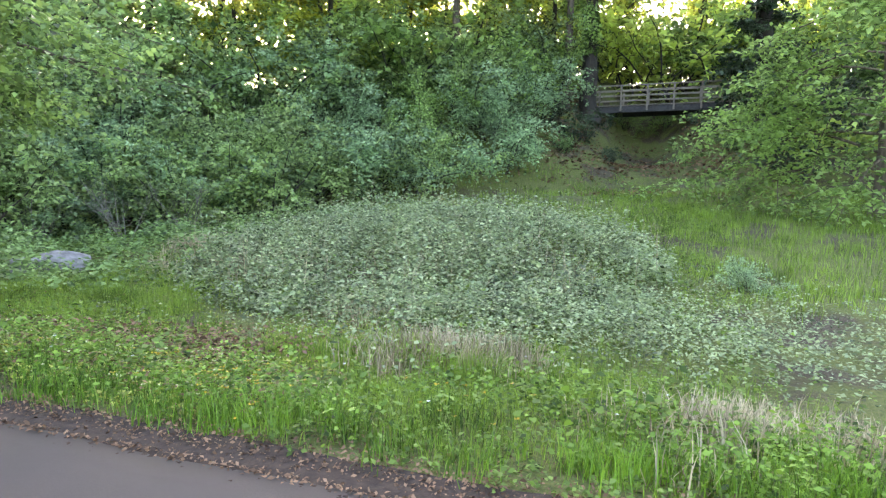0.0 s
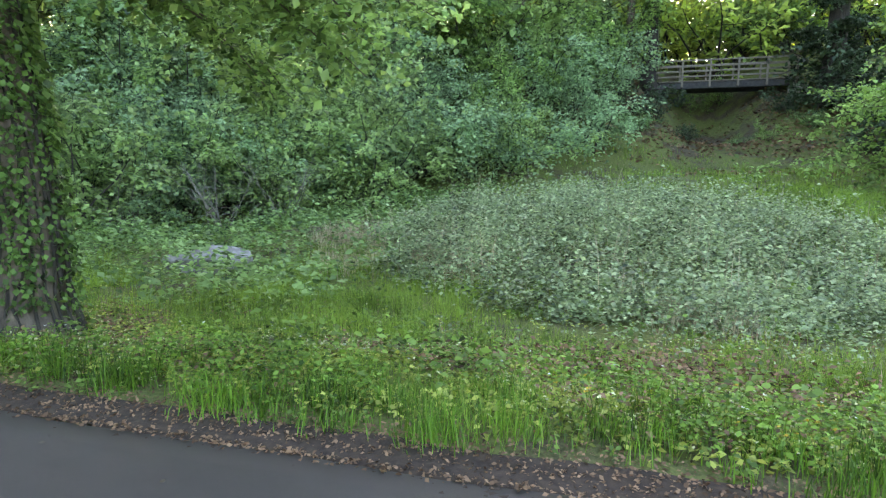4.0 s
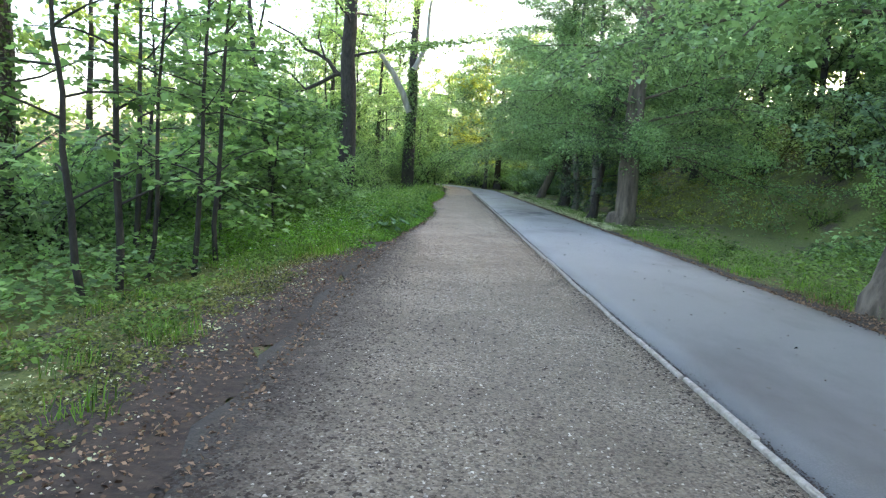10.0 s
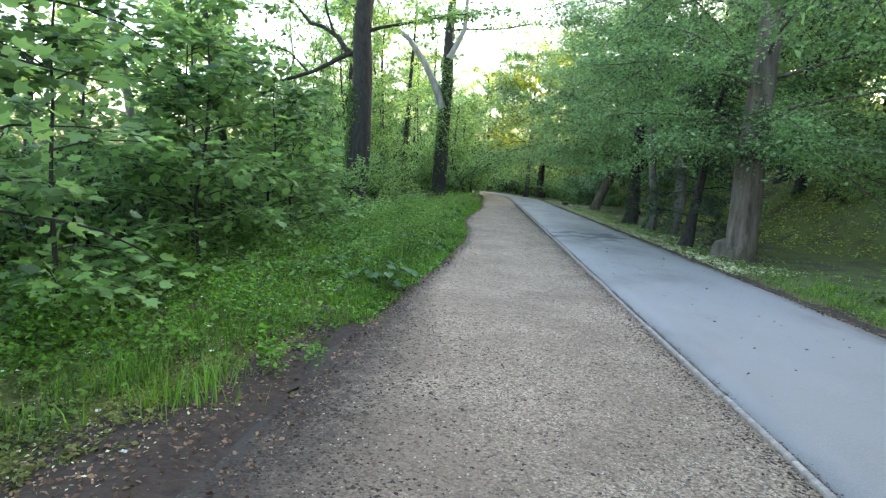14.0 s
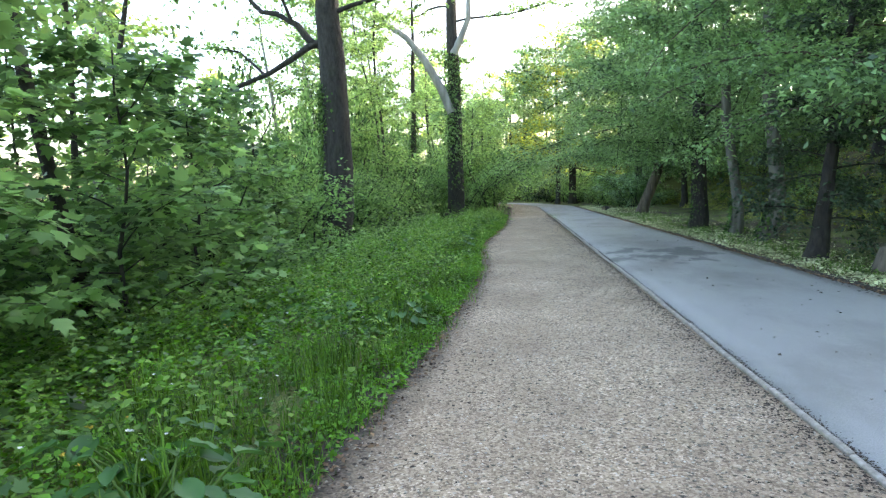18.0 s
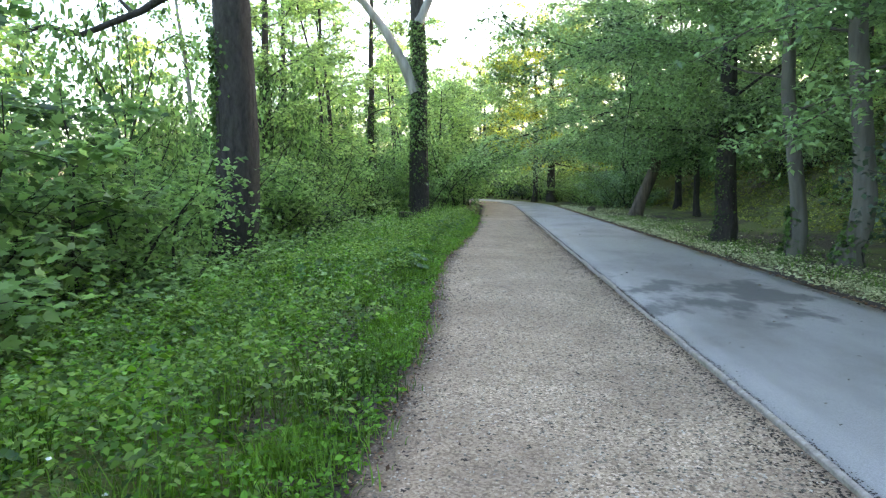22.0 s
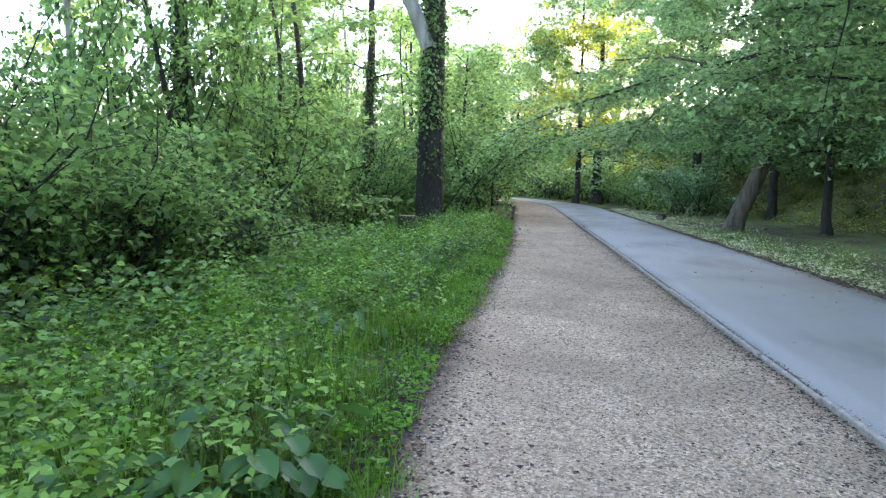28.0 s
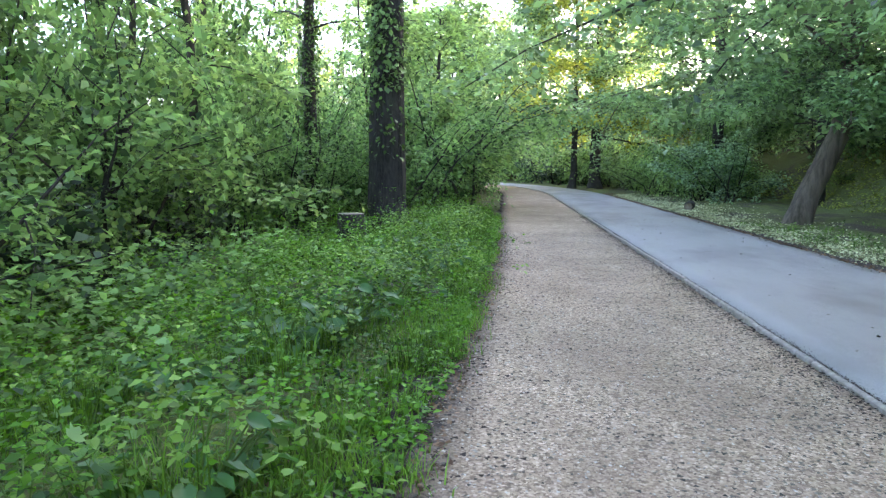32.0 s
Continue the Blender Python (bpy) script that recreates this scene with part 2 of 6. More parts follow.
GROUND = ground_mat()
GRAVEL = gravel_mat()
ASPHALT = asphalt_mat()
EDGING = plain_mat("concrete_edging", (0.22, 0.18, 0.145), (0.46, 0.395, 0.34), 25.0, 0.9, 0.006)
BARK_GREY = bark_mat("grey_furrowed_bark", (0.038, 0.029, 0.021), (0.215, 0.17, 0.13), 0.35)
BARK_DARK = bark_mat("dark_bark", (0.015, 0.0125, 0.011), (0.064, 0.054, 0.045), 0.2, 15.0, 0.32)
BARK_SMOOTH = bark_mat("smooth_grey_bark", (0.07, 0.064, 0.05), (0.175, 0.165, 0.135), 0.3, 5.0)
BARK_PALE = bark_mat("pale_bare_bark", (0.17, 0.155, 0.13), (0.40, 0.375, 0.33), 0.15, 5.0)
LEAF_HORNBEAM = leaf_mat("hornbeam_leaf", (0.048, 0.095, 0.036), (0.175, 0.275, 0.105), 0.45, 0.36, gloss=0.6)
LEAF_LIME = leaf_mat("bright_spring_leaf", (0.075, 0.14, 0.042), (0.225, 0.325, 0.11), 0.52, gloss=0.4)
# Low sunlight on the crowns is painted in as yellow leaf colour.
LEAF_SUNLIT = leaf_mat("sunlit_yellow_leaf", (0.11, 0.15, 0.022), (0.27, 0.30, 0.055), 0.55)
LEAF_MAPLE = leaf_mat("maple_leaf", (0.042, 0.092, 0.032), (0.165, 0.27, 0.09), 0.48)
LEAF_BLUE = leaf_mat("bluish_shrub_leaf", (0.085, 0.145, 0.075), (0.26, 0.36, 0.20), 0.55, gloss=0.5)
# Sun shining through from behind is put into this bright lime.
LEAF_BACKLIT = leaf_mat("backlit_lime_leaf", (0.15, 0.22, 0.045), (0.32, 0.40, 0.11), 0.62)
LEAF_WALL = leaf_mat("fresh_bank_leaf", (0.08, 0.13, 0.052), (0.275, 0.365, 0.15), 0.55, gloss=0.5)
# Sunlight passing through the far crowns is put into these pale greens.
LEAF_FAR = leaf_mat("sun_shot_woodland_leaf", (0.12, 0.18, 0.05), (0.29, 0.36, 0.11), 0.62)
LEAF_DARK = leaf_mat("dark_evergreen_leaf", (0.018, 0.036, 0.018), (0.06, 0.095, 0.05), 0.15, 0.35)
LEAF_IVY = leaf_mat("ivy_leaf", (0.018, 0.045, 0.012), (0.085, 0.15, 0.035), 0.2, 0.4, 2.0)
LEAF_HERB = leaf_mat("herb_leaf", (0.032, 0.068, 0.013), (0.125, 0.195, 0.045), 0.35, 0.5, 1.2)
LEAF_GREY = leaf_mat("grey_green_bramble_leaf", (0.042, 0.075, 0.028), (0.235, 0.295, 0.15), 0.3, 0.42, 1.0, gloss=0.5)
LEAF_NETTLE = leaf_mat("fresh_nettle_leaf", (0.05, 0.10, 0.035), (0.18, 0.27, 0.10), 0.35, 0.5, 1.2)
GRASS = leaf_mat("grass_blade", (0.048, 0.10, 0.015), (0.165, 0.25, 0.046), 0.4, 0.5, 0.9)
STRAW = leaf_mat("dry_straw", (0.20, 0.16, 0.09), (0.36, 0.31, 0.21), 0.2, 0.7, 1.0)


# ---- geometry helpers ----
def mesh_np(name, verts, faces, mat, parent=None, smooth=False):
    """One mesh from arrays; faces: an (n, 3) or (n, 4) array, or a list of such arrays."""
    me = bpy.data.meshes.new(name)
    fl = [np.asarray(f, dtype=np.int32) for f in (faces if isinstance(faces, list) else [faces])]
    verts = np.asarray(verts, dtype=np.float32)
    nf, nl = sum(len(f) for f in fl), sum(f.size for f in fl)
    me.vertices.add(len(verts))
    me.vertices.foreach_set("co", verts.ravel())
    me.loops.add(nl)
    me.loops.foreach_set("vertex_index", np.concatenate([f.ravel() for f in fl]))
    me.polygons.add(nf)
    tot = np.concatenate([np.full(len(f), f.shape[1], np.int32) for f in fl])
    me.polygons.foreach_set("loop_start", np.concatenate([[0], np.cumsum(tot)[:-1]]).astype(np.int32))
    if smooth:
        me.polygons.foreach_set("use_smooth", np.ones(nf, bool))
    me.update(calc_edges=True)
    me.materials.append(mat)
    ob = new(name, me)
    if parent is not None:
        ob.parent = parent
    return ob


def unit(v):
    return v / np.maximum(np.linalg.norm(v, axis=-1, keepdims=True), 1e-9)


def leaf_arrays(pos, out, size, rng, width=0.55, fold=0.18, size_var=0.35):
    """Folded rhombus leaves at pos, growing along out."""
    n = len(pos)
    out = unit(out)
    side = unit(np.cross(out, rng.normal(size=(n, 3)) * 0.5 + np.array([0, 0, 1.0])))
    nor = np.cross(side, out)
    s = (size * (1 + size_var * rng.uniform(-1, 1, n)))[:, None]
    v = np.empty((n, 4, 3))
    v[:, 0] = pos
    v[:, 1] = pos + out * s * 0.5 + side * s * width * 0.5 + nor * s * fold
    v[:, 2] = pos + out * s
    v[:, 3] = pos + out * s * 0.5 - side * s * width * 0.5 + nor * s * fold
    return v.reshape(-1, 3), np.arange(4 * n).reshape(n, 4)


def tube_arrays(pts, radii, n=10, rng=None, rough=0.0, cap=False):
    """A bent tube along pts."""
    pts = np.asarray(pts, float)
    radii = np.asarray(radii, float)
    k = len(pts)
    tan = unit(np.gradient(pts, axis=0))
    ref = np.tile(np.array([1.0, 0, 0]), (k, 1))
    ref[np.abs(tan[:, 0]) > 0.8] = (0, 1, 0)
    a = unit(np.cross(tan, ref))
    b = np.cross(tan, a)
    ang = np.linspace(0, 2 * math.pi, n, endpoint=False)
    r = radii[:, None] * np.ones(n)
    if rough and rng is not None:
        lobes = sum(rng.uniform(0.3, 1) * np.cos(j * ang[None] + rng.uniform(0, 6.28) + 0.25 * np.arange(k)[:, None] * rng.uniform(-1, 1)) for j in (2, 3, 5, 7))
        r = r * (1 + rough * (lobes * 0.45 + rng.normal(size=(k, n)) * 0.25))
    v = pts[:, None] + a[:, None] * (r * np.cos(ang))[..., None] + b[:, None] * (r * np.sin(ang))[..., None]
    i = np.arange(k - 1)[:, None] * n
    j = np.arange(n)[None]
    f = np.stack([i + j, i + (j + 1) % n, i + n + (j + 1) % n, i + n + j], -1).reshape(-1, 4)
    return v.reshape(-1, 3), f


def join_arrays(items):
    vs, fs, o = [], [], 0
    for v, f in items:
        vs.append(v)
        fs.append(f + o)
        o += len(v)
    return np.concatenate(vs), np.concatenate(fs)


def hnoise(x, y, s, seed=0.0):
    """Smooth cheap ground noise, about -1 to 1."""
    return (np.sin(x * s * 1.7 + 1.3 + seed) * np.cos(y * s * 1.3 - 0.7 + seed * 2) + 0.6 * np.sin(x * s * 3.1 - y * s * 2.3 + seed)
            + 0.4 * np.cos(x * s * 5.3 + y * s * 4.1 + 2 * seed)) / 2


def sstep(a, b, v):
    t = np.clip((v - a) / (b - a), 0, 1)
    return t * t * (3 - 2 * t)


KERB_X, ASPHALT_X = 1.67, 4.17


def kerb_shift(y):
    """The edging's gentle sideways drift."""
    return np.interp(y, (-16, -1, 2, 4.5, 8, 14, 22, 40), (0.22, 0.17, 0.06, -0.02, -0.05, -0.05, 0.0, 0.04))


def bend(y):
    """Sideways shift of the path: straight, then to the left far on."""
    return -0.0095 * np.maximum(y - 57.0, 0) ** 2


def gravel_left(y):
    """Left edge of the gravel."""
    return np.interp(y, (-16, 0, 6, 10, 14.5, 17.2, 21.2, 24.2, 27.2, 30.2, 34.2, 38.2, 46, 112), (-1.2, -0.95, -1.1, -1.15, -1.05, -0.78, -0.6, -0.62, -0.84, -0.8, -0.6, -0.46, -0.45, -0.45))


def toe(y):
    """Foot of the bank on the meadow's side."""
    return np.interp(y, (-40, -9, -4, 4, 9, 14, 20, 26, 34, 42, 52, 200), (31, 30, 27, 21, 17.5, 14.5, 10.2, 8.6, 8.7, 9.2, 9.8, 9.8))


def ground_h(x, y):
    x = np.asarray(x, float)
    y = np.asarray(y, float)
    u = x - bend(np.minimum(y, 110.0))
    left = -0.40 * sstep(-1.2, -4.2, u) - 2.4 * sstep(-4.5, -18.0, u)
    d = np.maximum(u - toe(y), 0)
    bank = 0.55 * np.minimum(d, 14) + 0.05 * np.clip(d - 14, 0, 20)
    rise = np.clip(u - 12.0, 0, 18) * 0.155 * (1 - sstep(-3, 9, y))
    dip = -0.38 * sstep(4.6, 8.5, u) * (1 - sstep(12, 22, y))
    ravine = -2.9 * np.exp(-((y + 10.4) / 2.3) ** 2) * sstep(31.5, 37, u) * (1 - sstep(41, 47, u))
    off = sstep(0.1, 1.4, np.maximum(gravel_left(y) - 0.5 - u, u - ASPHALT_X))
    rough = (0.10 * hnoise(x, y, 0.45) + 0.05 * hnoise(x, y, 1.5, 2.0)) * off
    inner = 1 - sstep(0.0, 0.35, np.maximum(gravel_left(y) - u, u - ASPHALT_X))
    return left + bank + rise + dip + ravine + rough - 0.05 * inner + 0.012 * (1 - inner)


# ---- ground and path ----
def axis_grid(lo, hi, fine_lo, fine_hi, fine, coarse):
    a = np.arange(fine_lo, fine_hi + 1e-6, fine)
    down = fine_lo - np.cumsum(fine * 1.16 ** np.arange(1, 80))
    up = fine_hi + np.cumsum(fine * 1.16 ** np.arange(1, 80))
    return np.concatenate([down[down > lo][::-1], a, up[up < hi]])


gx = np.unique(np.concatenate([[-1500, -500], axis_grid(-200, 200, -7, 20, 0.22, 4), [500, 1500]]))
gy = np.unique(np.concatenate([[-1500, -500], axis_grid(-150, 260, -16, 60, 0.3, 4), [600, 1500]]))
GX, GY = np.meshgrid(gx, gy)
idx = np.arange(GX.size).reshape(GX.shape)
ground = mesh_np("ground", np.stack([GX, GY, ground_h(GX, GY)], -1).reshape(-1, 3),
                 np.stack([idx[:-1, :-1], idx[:-1, 1:], idx[1:, 1:], idx[1:, :-1]], -1).reshape(-1, 4), GROUND, smooth=True)
tagged(ground, "dark woodland soil with leaf litter, moss and grass", "ground", kind="structure")

PY = np.concatenate([np.arange(-16, 60, 0.4), np.arange(60, 112, 1.0)])


def strip(name, x0, x1, z, mat, nx, crown=0.0, wob0=0.0, wob1=0.0):
    t = np.linspace(0, 1, nx)
    y = PY[:, None] + 0 * t
    a = np.broadcast_to(x0, PY.shape)[:, None] + wob0 * hnoise(PY * 1.7, PY * 0.3, 1.1)[:, None]
    b = x1 + wob1 * hnoise(PY * 1.3, PY * 0.7, 1.3, 3.0)[:, None]
    x = a + (b - a) * t + bend(PY)[:, None]
    x = x + kerb_shift(PY)[:, None] * (t if nx == 14 else 1 - t)
    zz = z + crown * 4 * t * (1 - t) + 0 * y
    zz = zz + 0.006 * hnoise(x, y, 1.1)
    v = np.stack([x, y, zz], -1)
    low = v.copy()
    low[..., 2] -= 0.09
    m = len(PY)
    i = np.arange(m * nx).reshape(m, nx)
    f = np.stack([i[:-1, :-1], i[:-1, 1:], i[1:, 1:], i[1:, :-1]], -1).reshape(-1, 4)
    o = m * nx
    sides = [np.stack([i[:-1, 0] + o, i[:-1, 0], i[1:, 0], i[1:, 0] + o], -1), np.stack([i[:-1, -1], i[:-1, -1] + o, i[1:, -1] + o, i[1:, -1]], -1)]
    return mesh_np(name, np.concatenate([v.reshape(-1, 3), low.reshape(-1, 3)]), [f] + sides, mat, smooth=False)


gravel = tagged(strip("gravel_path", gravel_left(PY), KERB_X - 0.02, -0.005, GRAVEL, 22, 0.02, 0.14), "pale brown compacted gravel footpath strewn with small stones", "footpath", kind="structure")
soil_cover = gravel.data.attributes.new("soil_cover", "FLOAT", "POINT")
co_g = np.empty(len(gravel.data.vertices) * 3, np.float32)
gravel.data.vertices.foreach_get("co", co_g)
co_g = co_g.reshape(-1, 3)
in_g = co_g[:, 0] - bend(co_g[:, 1]) - gravel_left(co_g[:, 1])
soil_cover.data.foreach_set("value", np.clip(1 - in_g / (0.42 + 0.6 * (1 - sstep(12, 17, co_g[:, 1]))), 0, 1).astype(np.float32))
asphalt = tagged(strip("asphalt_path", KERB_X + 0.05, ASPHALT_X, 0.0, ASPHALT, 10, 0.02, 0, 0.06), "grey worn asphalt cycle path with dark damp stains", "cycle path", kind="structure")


SOIL = plain_mat("bare_dark_soil", (0.022, 0.014, 0.010), (0.070, 0.046, 0.031), 14.0, 1.0, 0.03)


def soil_strip(y0, y1, xa, xb, wob, label):
    """Bare soil with uneven edges that follows the ground."""
    yy = np.arange(y0, y1, 0.2)
    t = np.linspace(0, 1, 9)
    a = xa(yy) + wob * hnoise(yy * 2.1, yy, 0.9, 1.0)
    b = xb(yy) + wob * 0.5 * hnoise(yy * 1.7, yy, 1.4, 4.0)
    x = a[:, None] + (b - a)[:, None] * t
    yg = yy[:, None] + 0 * t
    mid = np.maximum(ground_h(x, yg), -0.014) * (x > -1.6) + ground_h(x, yg) * (x <= -1.6) + 0.02 * np.sin(math.pi * t) - 0.002
    i = np.arange(x.size).reshape(x.shape)
    ob = mesh_np("soil_verge", np.stack([x, yg, mid], -1).reshape(-1, 3), np.stack([i[:-1, :-1], i[:-1, 1:], i[1:, 1:], i[1:, :-1]], -1).reshape(-1, 4), SOIL, smooth=True)
    return tagged(ob, label, "soil", kind="structure")


soil_strip(-6, 14, lambda y: gravel_left(y) - 1.15 + 0.9 * sstep(9, 14, y), lambda y: gravel_left(y) + 0.02, 0.5, "bare dark trodden soil beside the gravel path")
soil_strip(13.8, 46, lambda y: gravel_left(y) - 0.25, lambda y: gravel_left(y) + 0.02, 0.12, "narrow strip of dark soil beside the gravel path")
soil_strip(-15, 58, lambda y: ASPHALT_X - 0.03 + 0 * y, lambda y: ASPHALT_X + 0.38 - 0.12 * sstep(6, 12, y), 0.10, "dark soil strip with dead leaves beside the asphalt")

# ---- trees ----
def limb_pts(p0, d, length, rng, droop=-0.1, wig=0.12, k=7):
    pts = [np.array(p0, float)]
    d = unit(np.array(d, float))
    for _ in range(k - 1):
        d = unit(d + rng.normal(size=3) * wig + np.array([0, 0, droop * 0.3]))
        pts.append(pts[-1] + d * length / (k - 1))
    return np.array(pts)


def at_along(pts, t):
    s = t * (len(pts) - 1)
    i = np.minimum(s.astype(int), len(pts) - 2)
    f = (s - i)[:, None]
    return pts[i] * (1 - f) + pts[i + 1] * f


def spray_leaves(limbs, per_limb, rng, spread, leaf, flat=0.35, clump=9, start=0.25, wide=0.68):
    """Leaves in flat sprays along twigs that leave the limbs sideways."""
    P, O = [], []
    for pts, weight in limbs:
        n = max(1, int(per_limb * weight / clump))
        t = start + (1 - start) * rng.uniform(0, 1, n) ** 0.8
        c = at_along(pts, t)
        d = rng.normal(size=(n, 3))
        d[:, 2] *= flat
        d = unit(d)
        ln = spread * rng.uniform(0.25, 1.0, n)[:, None]
        s = rng.uniform(0, 1, (n, clump, 1))
        p = c[:, None] + d[:, None] * ln[:, None] * s + rng.normal(size=(n, clump, 3)) * np.array([0.07, 0.07, 0.045]) * (spread + 0.3)
        p[..., 2] -= (ln * 0.22)[:, None, :][..., 0] * s[..., 0] ** 2
        o = d[:, None] * 0.7 + rng.normal(size=(n, clump, 3)) * np.array([0.8, 0.8, 0.35]) + np.array([0, 0, -0.25])
        P.append(p.reshape(-1, 3))
        O.append(o.reshape(-1, 3))
    return leaf_arrays(np.concatenate(P), np.concatenate(O), leaf, rng, wide)


def make_tree(x, y, r, h, seed, bark, leaf_material, label, lean=(0, 0), crown_from=2.5, limbs=14, reach=4.0, leaves=16000, leaf=0.12, spread=1.0,
              bow=None, droop=-0.15, limb_up=0.35, top=True, category="tree", name="tree", rough=0.10, side=None, group="trees along the path", base_flare=1.5, sub=3, extra_limbs=(), near=True, wide=0.68, skirt=0, limb_bark=None, start=0.25):
    """Tapered trunk with root flare, limbs and a crown of many leaves."""
    rng = np.random.default_rng(seed)
    z0 = float(ground_h(x, y))
    root = new(name)
    root.location = (x, y, z0)
    tagged(root, label, category, group)
    k = 18
    zz = np.concatenate([[-0.25, 0.0, 0.12, 0.3, 0.6], np.linspace(1.1, h, k - 5)])
    s = np.clip(zz / h, 0, 1)
    wig = np.cumsum(rng.normal(size=(k, 2)) * 0.05, axis=0) * (s[:, None] > 0.02)
    px = lean[0] * s * h + wig[:, 0] * r * 2
    py = lean[1] * s * h + wig[:, 1] * r * 2
    if bow is not None:
        b = bow(zz)
        px, py = px + b[0], py + b[1]
    rad = r * (1 - 0.75 * s) * (1 + (base_flare - 1) * np.exp(-np.maximum(zz, 0) / 0.28))
    tp = np.stack([px, py, zz], -1)
    mesh_np("trunk", *tube_arrays(tp, rad, 18, rng, rough), bark, root, smooth=True)
    limb_items, leafy, main = [], [], []
    for i in range(limbs):
        f = (i + rng.uniform(0, 1)) / limbs
        hz = crown_from + (h * 0.97 - crown_from) * f
        j = np.interp(hz, zz, np.arange(k))
        p0 = at_along(tp, np.array([j / (k - 1)]))[0]
        a = i * 2.4 + rng.uniform(-0.5, 0.5)
        if side is not None:
            a = side + rng.normal() * 0.9
        ln = reach * (1.0 - 0.55 * f) * rng.uniform(0.7, 1.15)
        pts = limb_pts(p0, (math.cos(a), math.sin(a), limb_up + 0.5 * f), ln, rng, droop)
        rr = max(0.014, r * 0.17 * (1 - 0.6 * f))
        (main if near else limb_items).append(tube_arrays(pts, np.linspace(rr, 0.008, len(pts)), 6))
        leafy.append((pts, (1.0 + ln / reach) * (1.15 - 0.5 * f)))
        for _ in range(sub):
            t = rng.uniform(0.3, 0.85)
            q0 = at_along(pts, np.array([t]))[0]
            d = (pts[-1] - pts[0]) / ln + rng.normal(size=3) * np.array([0.7, 0.7, 0.3])
            q = limb_pts(q0, d, ln * 0.5, rng, droop, k=5)
            limb_items.append(tube_arrays(q, np.linspace(rr * 0.4, 0.006, 5), 5))
            leafy.append((q, 0.8 * (1.15 - 0.5 * f)))
    for i in range(skirt):                      # low drooping limbs
        hz = crown_from + rng.uniform(-0.1, 0.7)
        p0 = at_along(tp, np.array([np.interp(hz, zz, np.arange(k)) / (k - 1)]))[0]
        a = 6.283 * i / skirt + rng.uniform(-0.3, 0.3)
        pts = limb_pts(p0, (math.cos(a), math.sin(a), 0.45), reach * 0.7 * rng.uniform(0.8, 1.1), rng, -0.42, 0.1)
        main.append(tube_arrays(pts, np.linspace(0.035, 0.008, len(pts)), 6))
        leafy.append((pts, 2.6))
    for pts, rr in extra_limbs:
        pts = np.array(pts, float)
        mesh_np("limb", *tube_arrays(pts, np.linspace(rr, rr * 0.3, len(pts)), 9), limb_bark or bark, root, smooth=True)
        leafy.append((pts[len(pts) // 2:], 0.6))
    for it in main:
        mesh_np("limb", *it, bark, root, smooth=True)
    mesh_np("branchwork", *join_arrays(limb_items), bark, root, smooth=True)["kind"] = "stuff"
    tot = sum(w for _, w in leafy)
    v, f = spray_leaves(leafy, leaves / tot, rng, spread, leaf, start=start, wide=wide)
    crown = mesh_np("crown", v, f, leaf_material, root)
    crown["kind"] = "stuff"
    return root, tp, zz


def shrub_mesh(seed, h, w, leaves, leaf, stems=9, flat=0.6, hang=0.3):
    rng = np.random.default_rng(seed)
    items, leafy = [], []
    for i in range(stems):
        a = i * 2.4 + rng.uniform(-0.4, 0.4)
        ln = h * rng.uniform(0.75, 1.15)
        pts = limb_pts((rng.normal() * 0.12 * w, rng.normal() * 0.12 * w, -0.05), (math.cos(a) * w * 0.5 / h, math.sin(a) * w * 0.5 / h, 1), ln, rng, -hang, 0.22)
        items.append(tube_arrays(pts, np.linspace(0.012 + 0.006 * h, 0.004, len(pts)), 5))
        leafy.append((pts, 1.0))
        for _ in range(2):
            q0 = at_along(pts, np.array([rng.uniform(0.25, 0.9)]))[0]
            q = limb_pts(q0, rng.normal(size=3) + np.array([0, 0, 0.4]), ln * 0.4, rng, -hang, 0.2, 5)
            items.append(tube_arrays(q, np.linspace(0.007, 0.003, 5), 4))
            leafy.append((q, 0.7))
    tot = sum(k for _, k in leafy)
    return join_arrays(items), spray_leaves(leafy, leaves / tot, rng, 0.30 * w, leaf, flat, 7, 0.12)


def make_shrub(seed, h, w, leaves, leaf, bark, leaf_material, label, name="shrub", category="shrub", group="", **kw):
    root = new(name)
    tagged(root, label, category, group)
    s, f = shrub_mesh(seed, h, w, leaves, leaf, **kw)
    mesh_np("branchwork", *s, bark, root, smooth=True)["kind"] = "stuff"
    fo = mesh_np("foliage", *f, leaf_material, root)
    fo["kind"] = "stuff"
    return root


def put_copies(proto, spots, rng, smin=0.8, smax=1.2, sink=0.0, tilt=0.0):
    """The prototype at the first spot and copies of it at the others."""
    for i, (x, y, *s) in enumerate(spots):
        k = s[0] if s else rng.uniform(smin, smax)
        m = Matrix.LocRotScale((x, y, float(ground_h(x, y)) - sink), Euler((rng.normal() * tilt, rng.normal() * tilt, rng.uniform(0, 6.28))), (k, k, k * rng.uniform(0.9, 1.1)))
        if i == 0:
            proto.matrix_basis = m
        else:
            c = copy_thing(proto, Matrix.Identity(4))
            c.matrix_basis = m


